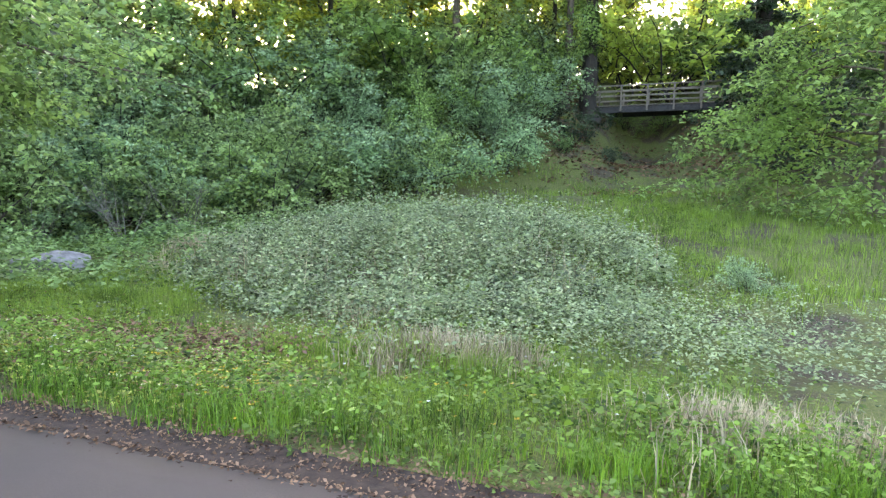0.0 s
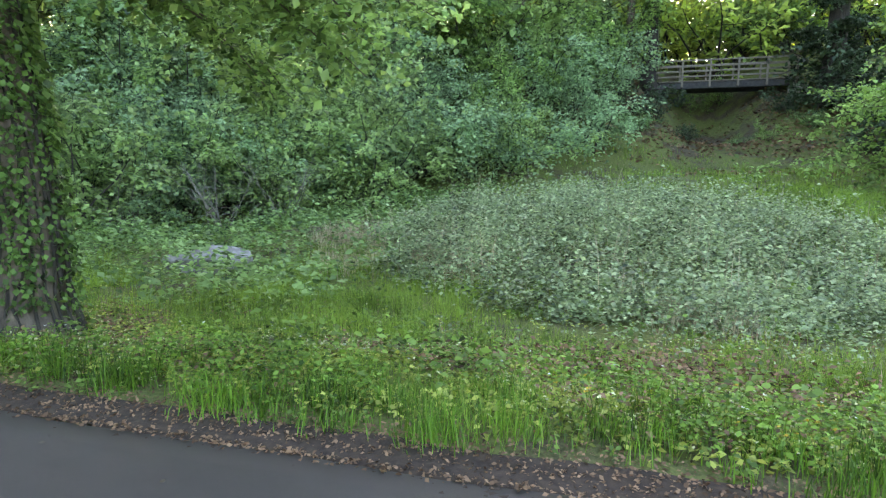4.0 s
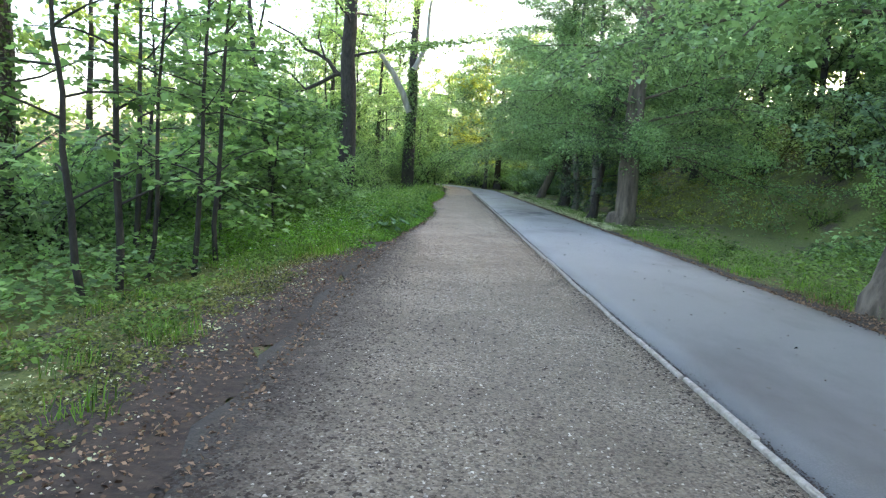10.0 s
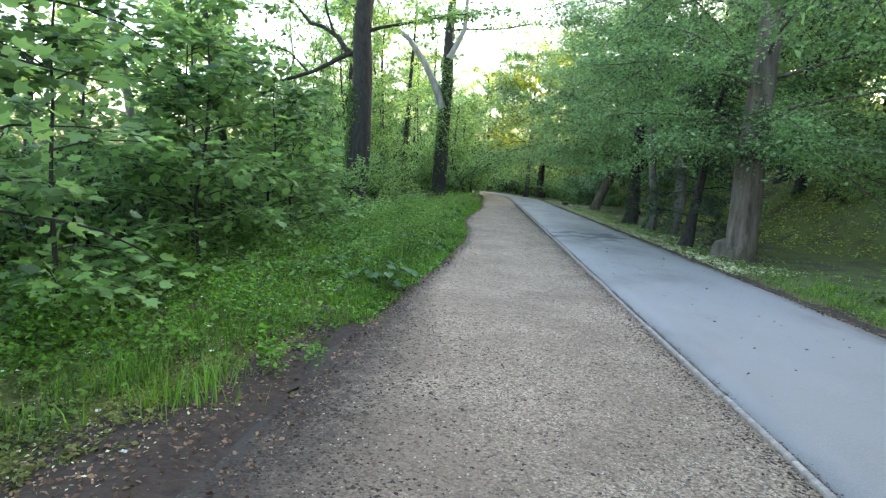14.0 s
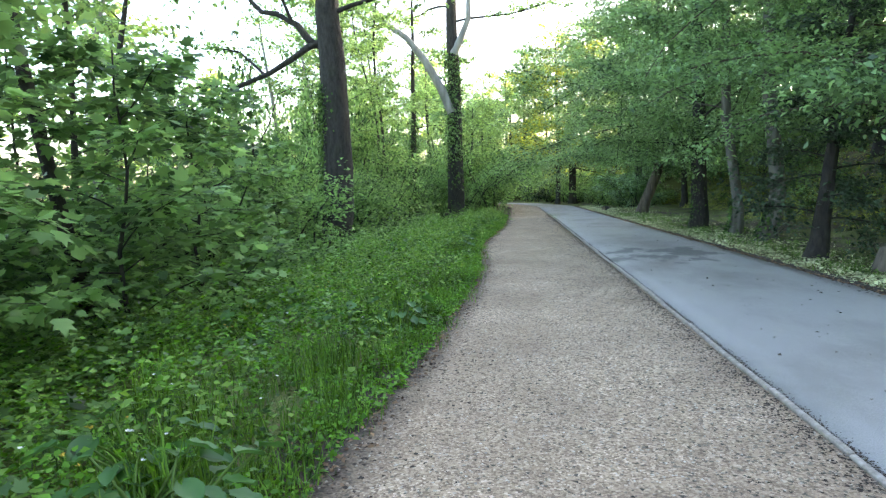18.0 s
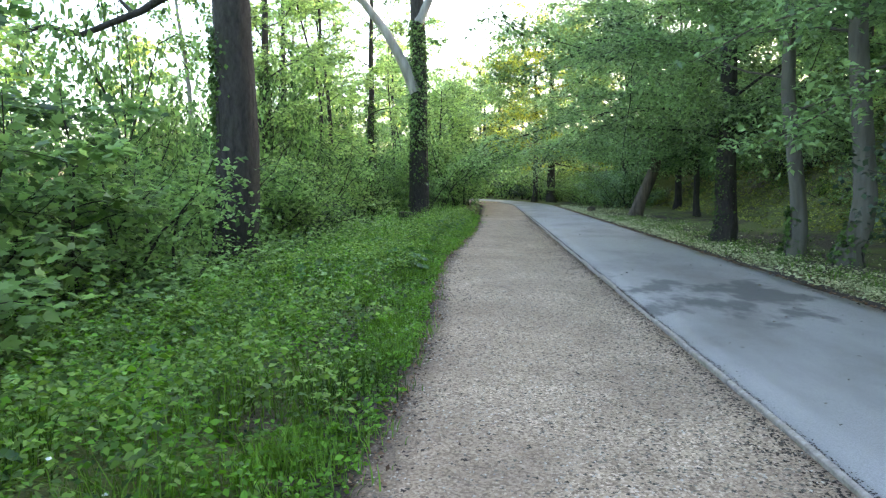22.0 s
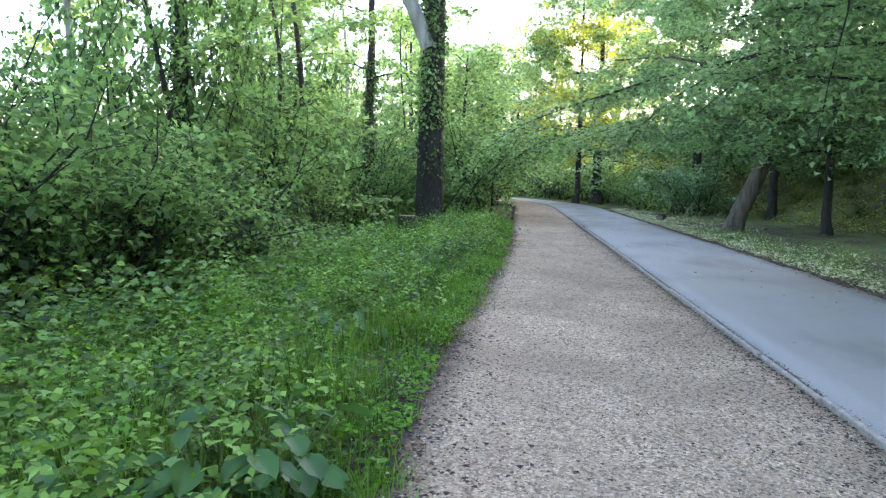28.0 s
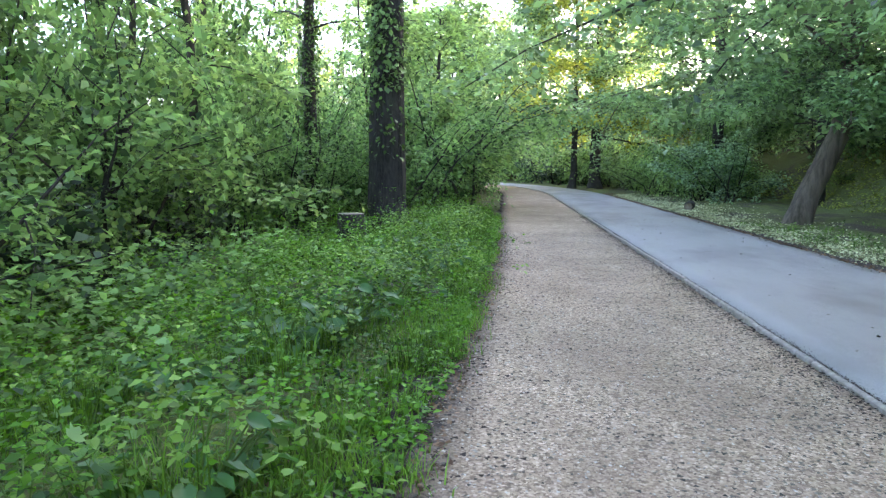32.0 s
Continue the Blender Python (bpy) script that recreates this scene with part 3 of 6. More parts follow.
def ivy_on(root, tp, zz, radius, seed, n, z0, z1, az, spread, leaf=0.075, mat=None):
    """Ivy leaves and stems that cling to one side of a trunk."""
    rng = np.random.default_rng(seed)
    items = []
    for _ in range(5):
        a = az + rng.normal() * spread * 0.7
        zc = np.linspace(0.0, z1 * rng.uniform(0.7, 1.0), 12)
        j = np.interp(zc, zz, np.arange(len(zz))) / (len(zz) - 1)
        c = at_along(tp, j)
        aa = a + np.cumsum(rng.normal(size=12)) * 0.08
        r = np.interp(zc, zz, radius) * 1.03
        items.append(tube_arrays(c + np.stack([np.cos(aa) * r, np.sin(aa) * r, 0 * aa], -1), np.linspace(0.016, 0.006, 12), 5))
    mesh_np("ivy_vines", *join_arrays(items), BARK_DARK, root, smooth=True)["kind"] = "stuff"
    z = z0 + (z1 - z0) * rng.uniform(0, 1, n)
    patch = np.sin(z * 2.1 + seed) * 0.5
    a = az + patch * spread * 0.5 + rng.normal(size=n) * spread * 0.55
    j = np.interp(z, zz, np.arange(len(zz))) / (len(zz) - 1)
    r = np.interp(z, zz, radius) * rng.uniform(1.0, 1.28, n)
    nor = np.stack([np.cos(a), np.sin(a), 0 * a], -1)
    p = at_along(tp, j) + nor * r[:, None]
    out = nor * 0.45 + rng.normal(size=(n, 3)) * 0.45 + np.array([0, 0, -0.7])
    v, f = leaf_arrays(p, out, leaf, rng, 0.85, 0.1)
    mesh_np("ivy_leaves", v, f, mat or LEAF_IVY, root)["kind"] = "stuff"


def trunk_radius(zz, r, h, flare=1.5):
    return r * (1 - 0.75 * np.clip(zz / h, 0, 1)) * (1 + (flare - 1) * np.exp(-np.maximum(zz, 0) / 0.28))


# ---- trees beside the asphalt path ----
GR = "trees beside the asphalt path"
t, tp, zz = make_tree(5.85, -0.85, 0.44, 11.5, 11, BARK_GREY, LEAF_HORNBEAM, "stout old tree with furrowed grey-brown bark and climbing ivy",
                      crown_from=3.7, limbs=26, reach=6.2, leaves=36000, leaf=0.12, spread=1.1, lean=(-0.105, 0.065), group=GR, base_flare=1.4, droop=-0.35, skirt=9)
ivy_on(t, tp, zz, trunk_radius(zz, 0.44, 11.5, 1.4), 1, 1200, 0.2, 5.0, -1.1, 0.7, 0.065)
ivy_on(t, tp, zz, trunk_radius(zz, 0.44, 11.5, 1.4), 2, 1500, 0.3, 4.5, -2.1, 0.5, 0.062)
ivy_on(t, tp, zz, trunk_radius(zz, 0.44, 11.5, 1.4), 3, 520, 1.8, 4.6, -0.85, 0.4, 0.095, LEAF_LIME)
rs = np.random.default_rng(411)
for i in range(11):                             # long leafy twigs drooping over the meadow
    a = -1.45 + 1.3 * i / 10 + rs.uniform(-0.1, 0.1)
    pts = limb_pts((-0.35, 0.2, rs.uniform(3.7, 4.5)), (math.cos(a), math.sin(a), 0.25), rs.uniform(3.4, 5.2), rs, -0.42, 0.08)
    mesh_np("limb", *tube_arrays(pts, np.linspace(0.03, 0.006, len(pts)), 6), BARK_GREY, t, smooth=True)
    # Brighter leaves than the crown's: light from behind is put into their colour.
    mesh_np("backlit_spray", *spray_leaves([(pts, 1.0)], 850, rs, 0.95, 0.11, start=0.2), LEAF_LIME, t)["kind"] = "stuff"
make_tree(4.80, 8.65, 0.25, 12, 12, BARK_GREY, LEAF_HORNBEAM, "leaning hornbeam with fluted grey trunk and fresh leaves", crown_from=3.0, limbs=24, reach=4.4, leaves=44000, leaf=0.095, wide=0.56, start=0.08,
          bow=lambda z: (0.46 * sstep(0.0, 1.9, z) - 0.12 * sstep(2.2, 5, z), 0.2 * sstep(0, 3, z)), group=GR, rough=0.16, droop=-0.12, base_flare=1.3, skirt=5,
          extra_limbs=[([(0.4, 0.3, 4.1), (1.8, 0.5, 4.35), (3.3, 0.4, 4.2), (4.8, 0.3, 4.5), (6.5, 0.3, 4.9), (9.0, 0.2, 5.4)], 0.075),
                       ([(3.6, 0.4, 4.25), (4.6, 0.2, 4.95), (6.0, -0.2, 5.3)], 0.04)])
make_tree(5.45, 22.3, 0.31, 13, 13, BARK_GREY, LEAF_HORNBEAM, "broad hornbeam with a straight fluted trunk and low crown", crown_from=2.2, limbs=34, reach=5.8, leaves=80000, leaf=0.09, wide=0.56, start=0.06, group=GR, rough=0.14, droop=-0.3, skirt=12, base_flare=1.35)
make_tree(4.95, 24.0, 0.13, 4.5, 16, BARK_DARK, LEAF_DARK, "small dark holly leaning from a thick crooked trunk", crown_from=0.5, limbs=22, reach=1.5, leaves=9000, leaf=0.075, spread=0.5, lean=(0.12, 0.0), group="", droop=-0.3)
t, tp, zz = make_tree(5.75, 28.2, 0.17, 11, 17, BARK_SMOOTH, LEAF_HORNBEAM, "slim smooth grey tree bending out from its foot", crown_from=2.8, limbs=16, reach=4.2, leaves=32000, leaf=0.085, wide=0.56, group=GR,
                      bow=lambda z: (0.30 * sstep(0.0, 1.0, z) - 0.25 * sstep(1.5, 4, z), 0 * z))
ivy_on(t, tp, zz, trunk_radius(zz, 0.17, 11), 3, 300, 0.0, 0.75, 3.0, 1.6, 0.07)
t, tp, zz = make_tree(5.35, 29.1, 0.135, 11, 18, BARK_SMOOTH, LEAF_HORNBEAM, "slender smooth grey tree curving towards the path", crown_from=2.3, limbs=16, reach=4.2, leaves=32000, leaf=0.085, wide=0.56, group=GR,
                      bow=lambda z: (-0.34 * sstep(0.6, 3.2, z), -0.1 * sstep(0, 3, z)))
ivy_on(t, tp, zz, trunk_radius(zz, 0.135, 11), 4, 420, 0.0, 0.85, 2.6, 1.6, 0.07)
t, tp, zz = make_tree(5.6, 33.2, 0.24, 12, 19, BARK_DARK, LEAF_HORNBEAM, "dark ivy-clad hornbeam trunk under a dense crown", crown_from=2.4, limbs=30, reach=6.0, leaves=78000, leaf=0.098, wide=0.56, start=0.06, group=GR, droop=-0.3, skirt=9, lean=(-0.02, 0), base_flare=1.35,
                      extra_limbs=[([(0.05, 0, 2.0), (0.5, 0.1, 2.5), (0.9, 0.1, 3.2), (1.3, 0.2, 4.2)], 0.09)])
ivy_on(t, tp, zz, trunk_radius(zz, 0.24, 12, 1.35), 5, 420, 0.1, 3.0, 3.4, 1.2, 0.06)
make_tree(6.0, 44.3, 0.24, 12, 20, BARK_GREY, LEAF_HORNBEAM, "hornbeam leaning out from its foot under a low crown", crown_from=2.6, limbs=30, reach=5.8, leaves=56000, leaf=0.115, wide=0.56, start=0.06, group=GR,
          bow=lambda z: (0.85 * sstep(-0.2, 2.4, z), 0 * z), droop=-0.3, skirt=11, base_flare=1.35,
          extra_limbs=[([(0.6, 0, 3.4), (-0.6, -0.2, 4.6), (-2.0, -0.2, 4.9), (-3.6, -0.3, 4.8)], 0.06)])
make_tree(8.2, 43.5, 0.12, 9, 21, BARK_DARK, LEAF_HORNBEAM, "thin dark young tree on the mossy bank", crown_from=2.2, limbs=14, reach=3.2, leaves=11000, leaf=0.15, group=GR, skirt=4)
make_tree(9.8, 51.8, 0.17, 12, 27, BARK_DARK, LEAF_HORNBEAM, "thin dark young tree on the mossy bank", crown_from=2.4, limbs=22, reach=5.6, leaves=22000, leaf=0.15, group=GR, skirt=7)
make_tree(13.0, 37.2, 0.30, 13, 28, BARK_DARK, LEAF_HORNBEAM, "straight dark trunk standing up on the bank", crown_from=2.6, limbs=20, reach=4.6, leaves=18000, leaf=0.15, group=GR, skirt=5)
make_tree(10.6, 63.5, 0.24, 11, 29, BARK_GREY, LEAF_HORNBEAM, "pale slanting trunk above the dark hollow in the bank", crown_from=2.2, limbs=18, reach=5.0, leaves=12000, leaf=0.2, group=GR, skirt=7, lean=(-0.1, 0))
for i, (x, y, r, m) in enumerate(((4.7, 66.6, 0.31, LEAF_SUNLIT), (3.45, 66.8, 0.19, LEAF_HORNBEAM), (8.2, 57.0, 0.24, LEAF_HORNBEAM), (1.2, 89.5, 0.32, LEAF_HORNBEAM), (-0.6, 92.0, 0.26, LEAF_LIME))):
    make_tree(x, y, r, 13, 30 + i, BARK_DARK, m, "hornbeam with a dark trunk and low spreading crown" if m != LEAF_SUNLIT else "hornbeam at the bend with a sunlit yellow-green crown", crown_from=2.9, limbs=28, reach=6.6 if y < 80 else 5.4, leaves=26000 if y < 80 else 13000, leaf=0.17 if y < 80 else 0.2, group=GR, spread=1.2, skirt=9)

for i, (x, y) in enumerate(((-2.6, 50.5), (-2.4, 58.0), (-2.8, 66.5), (-3.2, 77.0))):
    make_tree(x + float(bend(y)), y, 0.11, (6.2, 7.6, 9.2, 11.5)[i], 40 + i, BARK_DARK, (LEAF_LIME, LEAF_HORNBEAM)[i % 2], "slender tree leaning its bright crown over the path", crown_from=1.2, limbs=26, reach=3.2, leaves=13000, leaf=0.15, lean=(0.05, 0), group=GR, spread=1.1, skirt=6)
# ---- tall trees on the other side ----
GL = "tall trees left of the gravel path"
t, tp, zz = make_tree(-4.5, 28.9, 0.40, 16, 14, BARK_DARK, LEAF_LIME, "tall dark trunk with ivy on one side and crooked limbs", crown_from=5.6, limbs=16, reach=5.0, leaves=14000, leaf=0.13,
                      group=GL, base_flare=1.25, rough=0.06,
                      extra_limbs=[([(-0.1, 0, 5.45), (-0.5, 0, 5.35), (-1.0, 0, 5.05), (-1.57, 0, 4.75), (-2.63, -0.1, 4.35), (-3.2, -0.2, 4.5), (-3.9, -0.2, 4.35)], 0.10),
                                   ([(0.0, 0, 5.2), (-0.5, 0, 5.5), (-0.8, 0, 5.9), (-1.3, 0, 6.2), (-1.75, 0.1, 6.3), (-2.3, 0.2, 6.9), (-3.4, 0.2, 7.4)], 0.11),
                                   ([(-1.7, 0, 4.7), (-2.5, 0.4, 5.4), (-3.6, 0.6, 5.7)], 0.045),
                                   ([(-0.9, 0, 5.9), (-1.2, -0.2, 6.8), (-1.0, -0.3, 7.8)], 0.05)])
ivy_on(t, tp, zz, trunk_radius(zz, 0.40, 16, 1.25), 6, 1500, 0.0, 4.4, 3.3, 0.8, 0.075)
t, tp, zz = make_tree(-2.7, 43.4, 0.40, 19, 15, BARK_DARK, LEAF_LIME, "huge ivy-clad tree with forking pale bare limbs", crown_from=9, limbs=12, reach=6, leaves=7000, leaf=0.15, group=GL, base_flare=1.2, limb_bark=BARK_PALE,
                      extra_limbs=[([(-0.15, 0, 5.2), (-0.6, 0, 6.3), (-1.3, 0, 7.6), (-2.2, 0.1, 8.8), (-3.4, 0.2, 9.7), (-4.8, 0.3, 11.8), (-6.0, 0.4, 13.5)], 0.23),
                                   ([(0.0, 0, 7.9), (0.35, 0, 8.6), (0.75, 0, 9.5), (0.8, 0.1, 11.6), (1.2, 0.2, 14.3)], 0.2)])
ivy_on(t, tp, zz, trunk_radius(zz, 0.40, 19, 1.2), 7, 1100, 3.0, 8.0, -1.6, 1.6, 0.11, LEAF_NETTLE)
ivy_on(t, tp, zz, trunk_radius(zz, 0.40, 19, 1.2), 17, 500, 1.6, 7.8, -1.6, 1.7, 0.10)
t, tp, zz = make_tree(-7.5, 12.3, 0.36, 15, 22, BARK_DARK, LEAF_MAPLE, "dark ivy-wrapped trunk deep among the maple saplings", crown_from=5.0, limbs=12, reach=4.5, leaves=8000, leaf=0.13, group=GL)
ivy_on(t, tp, zz, trunk_radius(zz, 0.36, 15), 8, 1000, 0.3, 5.0, -0.8, 1.3, 0.08)
for x, y, r in ((-6.6, 36.6, 0.15), (-5.1, 45.4, 0.17), (-7.6, 41.0, 0.13)):
    t, tp, zz = make_tree(x, y, r, 13, 90 + int(y), BARK_DARK, LEAF_LIME, "slim trunk wrapped in dark ivy among young growth", crown_from=4.5, limbs=14, reach=3.0, leaves=6000, leaf=0.13, group=GL, lean=(0.02, 0))
    ivy_on(t, tp, zz, trunk_radius(zz, r * 1.35, 13), 60 + int(y), 1300, 0.2, 5.5, -1.4, 2.4, 0.085)
make_tree(13.0, 13.7, 0.11, 9, 23, BARK_SMOOTH, LEAF_LIME, "thin pale young tree with a kinked stem", crown_from=4.5, limbs=12, reach=3.0, leaves=6000, leaf=0.14, group="",
          bow=lambda z: (-0.45 * sstep(0, 2.6, z), 0 * z))

# Added out of view so that its crown shades the verge.
make_tree(-5.3, 0.4, 0.16, 10, 61, BARK_DARK, LEAF_MAPLE, "unseen young maple added to shade the verge beside the gravel path", crown_from=3.4, limbs=18, reach=4.2, leaves=9000, leaf=0.13, group=GL)


# ---- lobed leaves ----
LOBES = np.array([(0, 0), (0.30, 0.02), (0.52, 0.30), (0.34, 0.40), (0.50, 0.78), (0.20, 0.66), (0, 1.05), (-0.20, 0.66), (-0.50, 0.78), (-0.34, 0.40), (-0.52, 0.30), (-0.30, 0.02)])
HEART = np.array([(0, 0.08), (0.22, -0.04), (0.42, 0.12), (0.44, 0.42), (0.28, 0.78), (0, 1.05), (-0.28, 0.78), (-0.44, 0.42), (-0.42, 0.12), (-0.22, -0.04)])


def shaped_leaves(shape, pos, out, size, rng, cup=0.12, var=0.3, up=1.0):
    n, k = len(pos), len(shape)
    out = unit(out)
    side = unit(np.cross(out, rng.normal(size=(n, 3)) * 0.35 + np.array([0, 0, up])))
    nor = np.cross(side, out)
    s = (size * (1 + var * rng.uniform(-1, 1, n)))[:, None, None]
    sx, sy = shape[None, :, 0, None], shape[None, :, 1, None]
    v = pos[:, None] + s * (side[:, None] * sx + out[:, None] * sy + nor[:, None] * (np.abs(sx) * cup * 1.6 - (sy - 0.4) ** 2 * cup))
    return v.reshape(-1, 3), np.arange(n * k).reshape(n, k)


def make_sapling(x, y, h, r, seed, leaves, leaf, bark, label, branches=11, reach=1.3, lean=(0, 0), first=0.8, name="maple_sapling", group="maple saplings left of the path"):
    rng = np.random.default_rng(seed)
    root = new(name)
    root.location = (x, y, float(ground_h(x, y)))
    tagged(root, label, "sapling", group)
    zz = np.linspace(-0.1, h, 9)
    tp = np.stack([lean[0] * zz + np.cumsum(rng.normal(size=9)) * 0.03, lean[1] * zz + np.cumsum(rng.normal(size=9)) * 0.03, zz], -1)
    mesh_np("stem", *tube_arrays(tp, np.linspace(r, r * 0.25, 9), 9, rng, 0.06), bark, root, smooth=True)
    P, O, items = [], [], []
    for i in range(branches):
        f = (i + rng.uniform(0, 1)) / branches
        z = first + (h - first) * f
        p0 = at_along(tp, np.array([np.interp(z, zz, np.arange(9)) / 8]))[0]
        a = i * 2.4 + rng.uniform(-0.4, 0.4)
        pts = limb_pts(p0, (math.cos(a), math.sin(a), 0.55), reach * (1.1 - 0.6 * f) * rng.uniform(0.7, 1.2), rng, -0.35, 0.14, 6)
        items.append(tube_arrays(pts, np.linspace(r * 0.35, 0.004, 6), 5))
        n = max(4, leaves // branches)
        c = at_along(pts, rng.uniform(0.2, 1, n) ** 0.7)
        d = rng.normal(size=(n, 3)) * np.array([1, 1, 0.25])
        stalk = rng.uniform(0.05, 0.28, (n, 1)) * (reach + 0.3) * 0.7
        P.append(c + unit(d) * stalk)
        O.append(d + np.array([0, 0, -0.15]))
    for j, it in enumerate(items[:14]):
        mesh_np("branch", *it, bark, root, smooth=True)
    v, f = shaped_leaves(LOBES, np.concatenate(P), np.concatenate(O), leaf, rng, 0.1)
    mesh_np("foliage", v, f, LEAF_MAPLE, root)["kind"] = "stuff"
    return root


SL = "slim maple sapling with grey stem and lobed green leaves"
# The last three, mostly out of view, are added to shade the verge.
for i, (x, y, h, r, lx) in enumerate(((-3.45, 10.6, 5.2, 0.042, 0.02), (-3.5, 11.6, 5.5, 0.042, 0.04), (-4.0, 10.2, 5.0, 0.036, 0.05), (-3.9, 8.6, 4.6, 0.045, -0.06), (-3.95, 9.5, 5.2, 0.05, -0.02),
                                      (-4.9, 11.8, 5.5, 0.05, 0.0), (-5.3, 9.2, 5.0, 0.05, 0.02), (-4.6, 7.0, 4.6, 0.04, 0.0), (-5.6, 13.5, 5.0, 0.05, 0.0), (-6.0, 2.4, 6.0, 0.05, 0.02), (-6.4, 5.2, 6.0, 0.05, 0.02), (-5.2, 0.2, 5.6, 0.05, 0.0))):
    make_sapling(x, y, h, r, 100 + i, 330, 0.115, BARK_DARK, SL, lean=(lx, 0.0), first=1.0, reach=1.4)
# leafy maple thicket along the verge
MT = "bushy young maple thicket with layered lobed leaves"
for i, (x, y, h, n) in enumerate(((-4.2, 13.6, 3.6, 1500), (-3.9, 16.0, 3.2, 1700), (-4.6, 17.4, 4.2, 1700), (-3.9, 19.0, 3.2, 1700), (-5.4, 18.8, 4.8, 1300), (-4.2, 21.0, 3.2, 1700), (-5.6, 16.0, 5.0, 1300),
                                  (-5.0, 23.0, 3.6, 1500), (-6.4, 20.8, 5.2, 1000), (-4.9, 25.0, 3.0, 1300), (-6.8, 26.6, 3.6, 1000))):
    make_sapling(x, y, h, 0.03, 130 + i, n, 0.125, BARK_DARK, MT, branches=18, reach=1.5, first=0.25, name="maple_bush", group="maple bushes left of the path")

# ---- shrub layer ----
rs = np.random.default_rng(21)
p_green = make_shrub(201, 2.6, 2.4, 2400, 0.125, BARK_DARK, LEAF_HORNBEAM, "loose green woodland shrub with thin dark stems", group="woodland shrubs")
p_lime = make_shrub(202, 3.0, 2.2, 2600, 0.115, BARK_DARK, LEAF_LIME, "tall airy shrub with bright spring leaves", group="woodland shrubs")
p_blue = make_shrub(203, 2.8, 3.0, 3400, 0.135, BARK_DARK, LEAF_BLUE, "dense bluish-green broad-leaved shrub", group="bluish shrubs at the wood's edge")
p_dark = make_shrub(204, 2.2, 2.2, 1500, 0.15, BARK_DARK, LEAF_DARK, "dark evergreen shrub of the bank and the shaded thicket", group="evergreen shrubs")
p_wall = make_shrub(209, 3.0, 3.0, 3000, 0.145, BARK_DARK, LEAF_WALL, "layered fresh green shrub climbing the bank", name="bank_shrub", group="shrubs on the bank", flat=0.3)
p_wall2 = make_shrub(210, 3.4, 2.8, 2800, 0.14, BARK_DARK, LEAF_BLUE, "tall bluish-green shrub on the bank", name="bank_shrub", group="shrubs on the bank", flat=0.35)
left_spots = [(-4.4 - rs.gamma(1.6, 1.6), y + rs.uniform(-0.8, 0.8), rs.uniform(0.7, 1.25)) for y in np.arange(22.5, 62, 0.95)]
left_spots = [(x, y, s) for x, y, s in left_spots if math.hypot(x + 4.5, y - 28.9) > 1.7]
p_far = make_shrub(208, 2.6, 2.6, 1300, 0.18, BARK_DARK, LEAF_LIME, "far leafy bush closing the view", name="bush", category="bush", group="far bushes", stems=5)
p_fine = make_shrub(206, 3.4, 2.2, 3000, 0.105, BARK_DARK, LEAF_MAPLE, "airy young thicket with fine bright leaves", name="thicket_bush", category="bush", group="young thicket left of the path", stems=7)
p_fine2 = make_shrub(207, 2.6, 2.0, 2800, 0.085, BARK_DARK, LEAF_MAPLE, "leafy young thicket with fine green leaves", name="thicket_bush", category="bush", group="young thicket left of the path", stems=7)
put_copies(p_fine, left_spots[::2], rs)
put_copies(p_fine2, left_spots[1::2], rs)
put_copies(p_lime, [(-8, 30, 1.2), (-9, 36, 1.2)], rs)
put_copies(p_green, [(-7.5 - rs.uniform(0, 5), y, rs.uniform(0.7, 1.0)) for y in np.arange(-6, 22, 2.6)], rs)
put_copies(p_far, [(-14 - rs.uniform(0, 5), yy, rs.uniform(1.7, 2.3)) for yy in np.arange(-4, 76, 2.8)] + [(46 + rs.uniform(-2, 6), yy, 1.9) for yy in np.arange(-24, 2, 2.0)], rs)
deep = [(-6.4 - rs.uniform(0, 3.5), yy + rs.uniform(-0.6, 0.6), rs.uniform(0.8, 1.2)) for yy in np.arange(12, 46, 1.9)]
deep += [(-1.7 - rs.uniform(0, 1.6), yy, rs.uniform(0.9, 1.5)) for yy in np.arange(45.5, 78, 1.1)] + [(6.6 + rs.uniform(0, 1.5), yy, rs.uniform(0.7, 1.0)) for yy in np.arange(54, 76, 2.0)]
for k, (x, y, s) in enumerate(deep):
    ob = copy_thing((p_fine2, p_fine)[k % 2], Matrix.Identity(4))
    xx = x + float(bend(y))
    ob.matrix_basis = Matrix.LocRotScale((xx, y, float(ground_h(xx, y))), Euler((0, 0, rs.uniform(0, 6.28))), (s, s, s))
bank = []
for y in np.arange(14, 62, 1.9):
    d = rs.uniform(2.5, 9)
    bank.append((float(toe(y)) + d, y, rs.uniform(0.6, 1.1)))
edge = [(float(toe(y)) + rs.uniform(-0.6, 2.5), y + rs.uniform(-0.5, 0.5), rs.uniform(0.8, 1.4)) for y in np.arange(0.5, 15, 1.0)]
put_copies(p_blue, [(20.5, 6.0, 1.2), (22.0, 3.6, 1.3), (24.5, 1.0, 1.4), (26.3, -1.6, 1.3), (28.5, -4.3, 1.25), (18.0, 9.5, 1.1), (16.0, 12.8, 0.8), (30.5, -3.6, 1.0)] + edge[::3], rs)
more_green = [copy_thing(p_wall, Matrix.Identity(4)) for _ in bank[::2] + edge[1::3] + edge[2::3]]
for ob, (x, y, s) in zip(more_green, bank[::2] + edge[1::3] + edge[2::3]):
    ob.matrix_basis = Matrix.LocRotScale((x, y, float(ground_h(x, y))), Euler((0, 0, rs.uniform(0, 6.28))), (s, s, s))
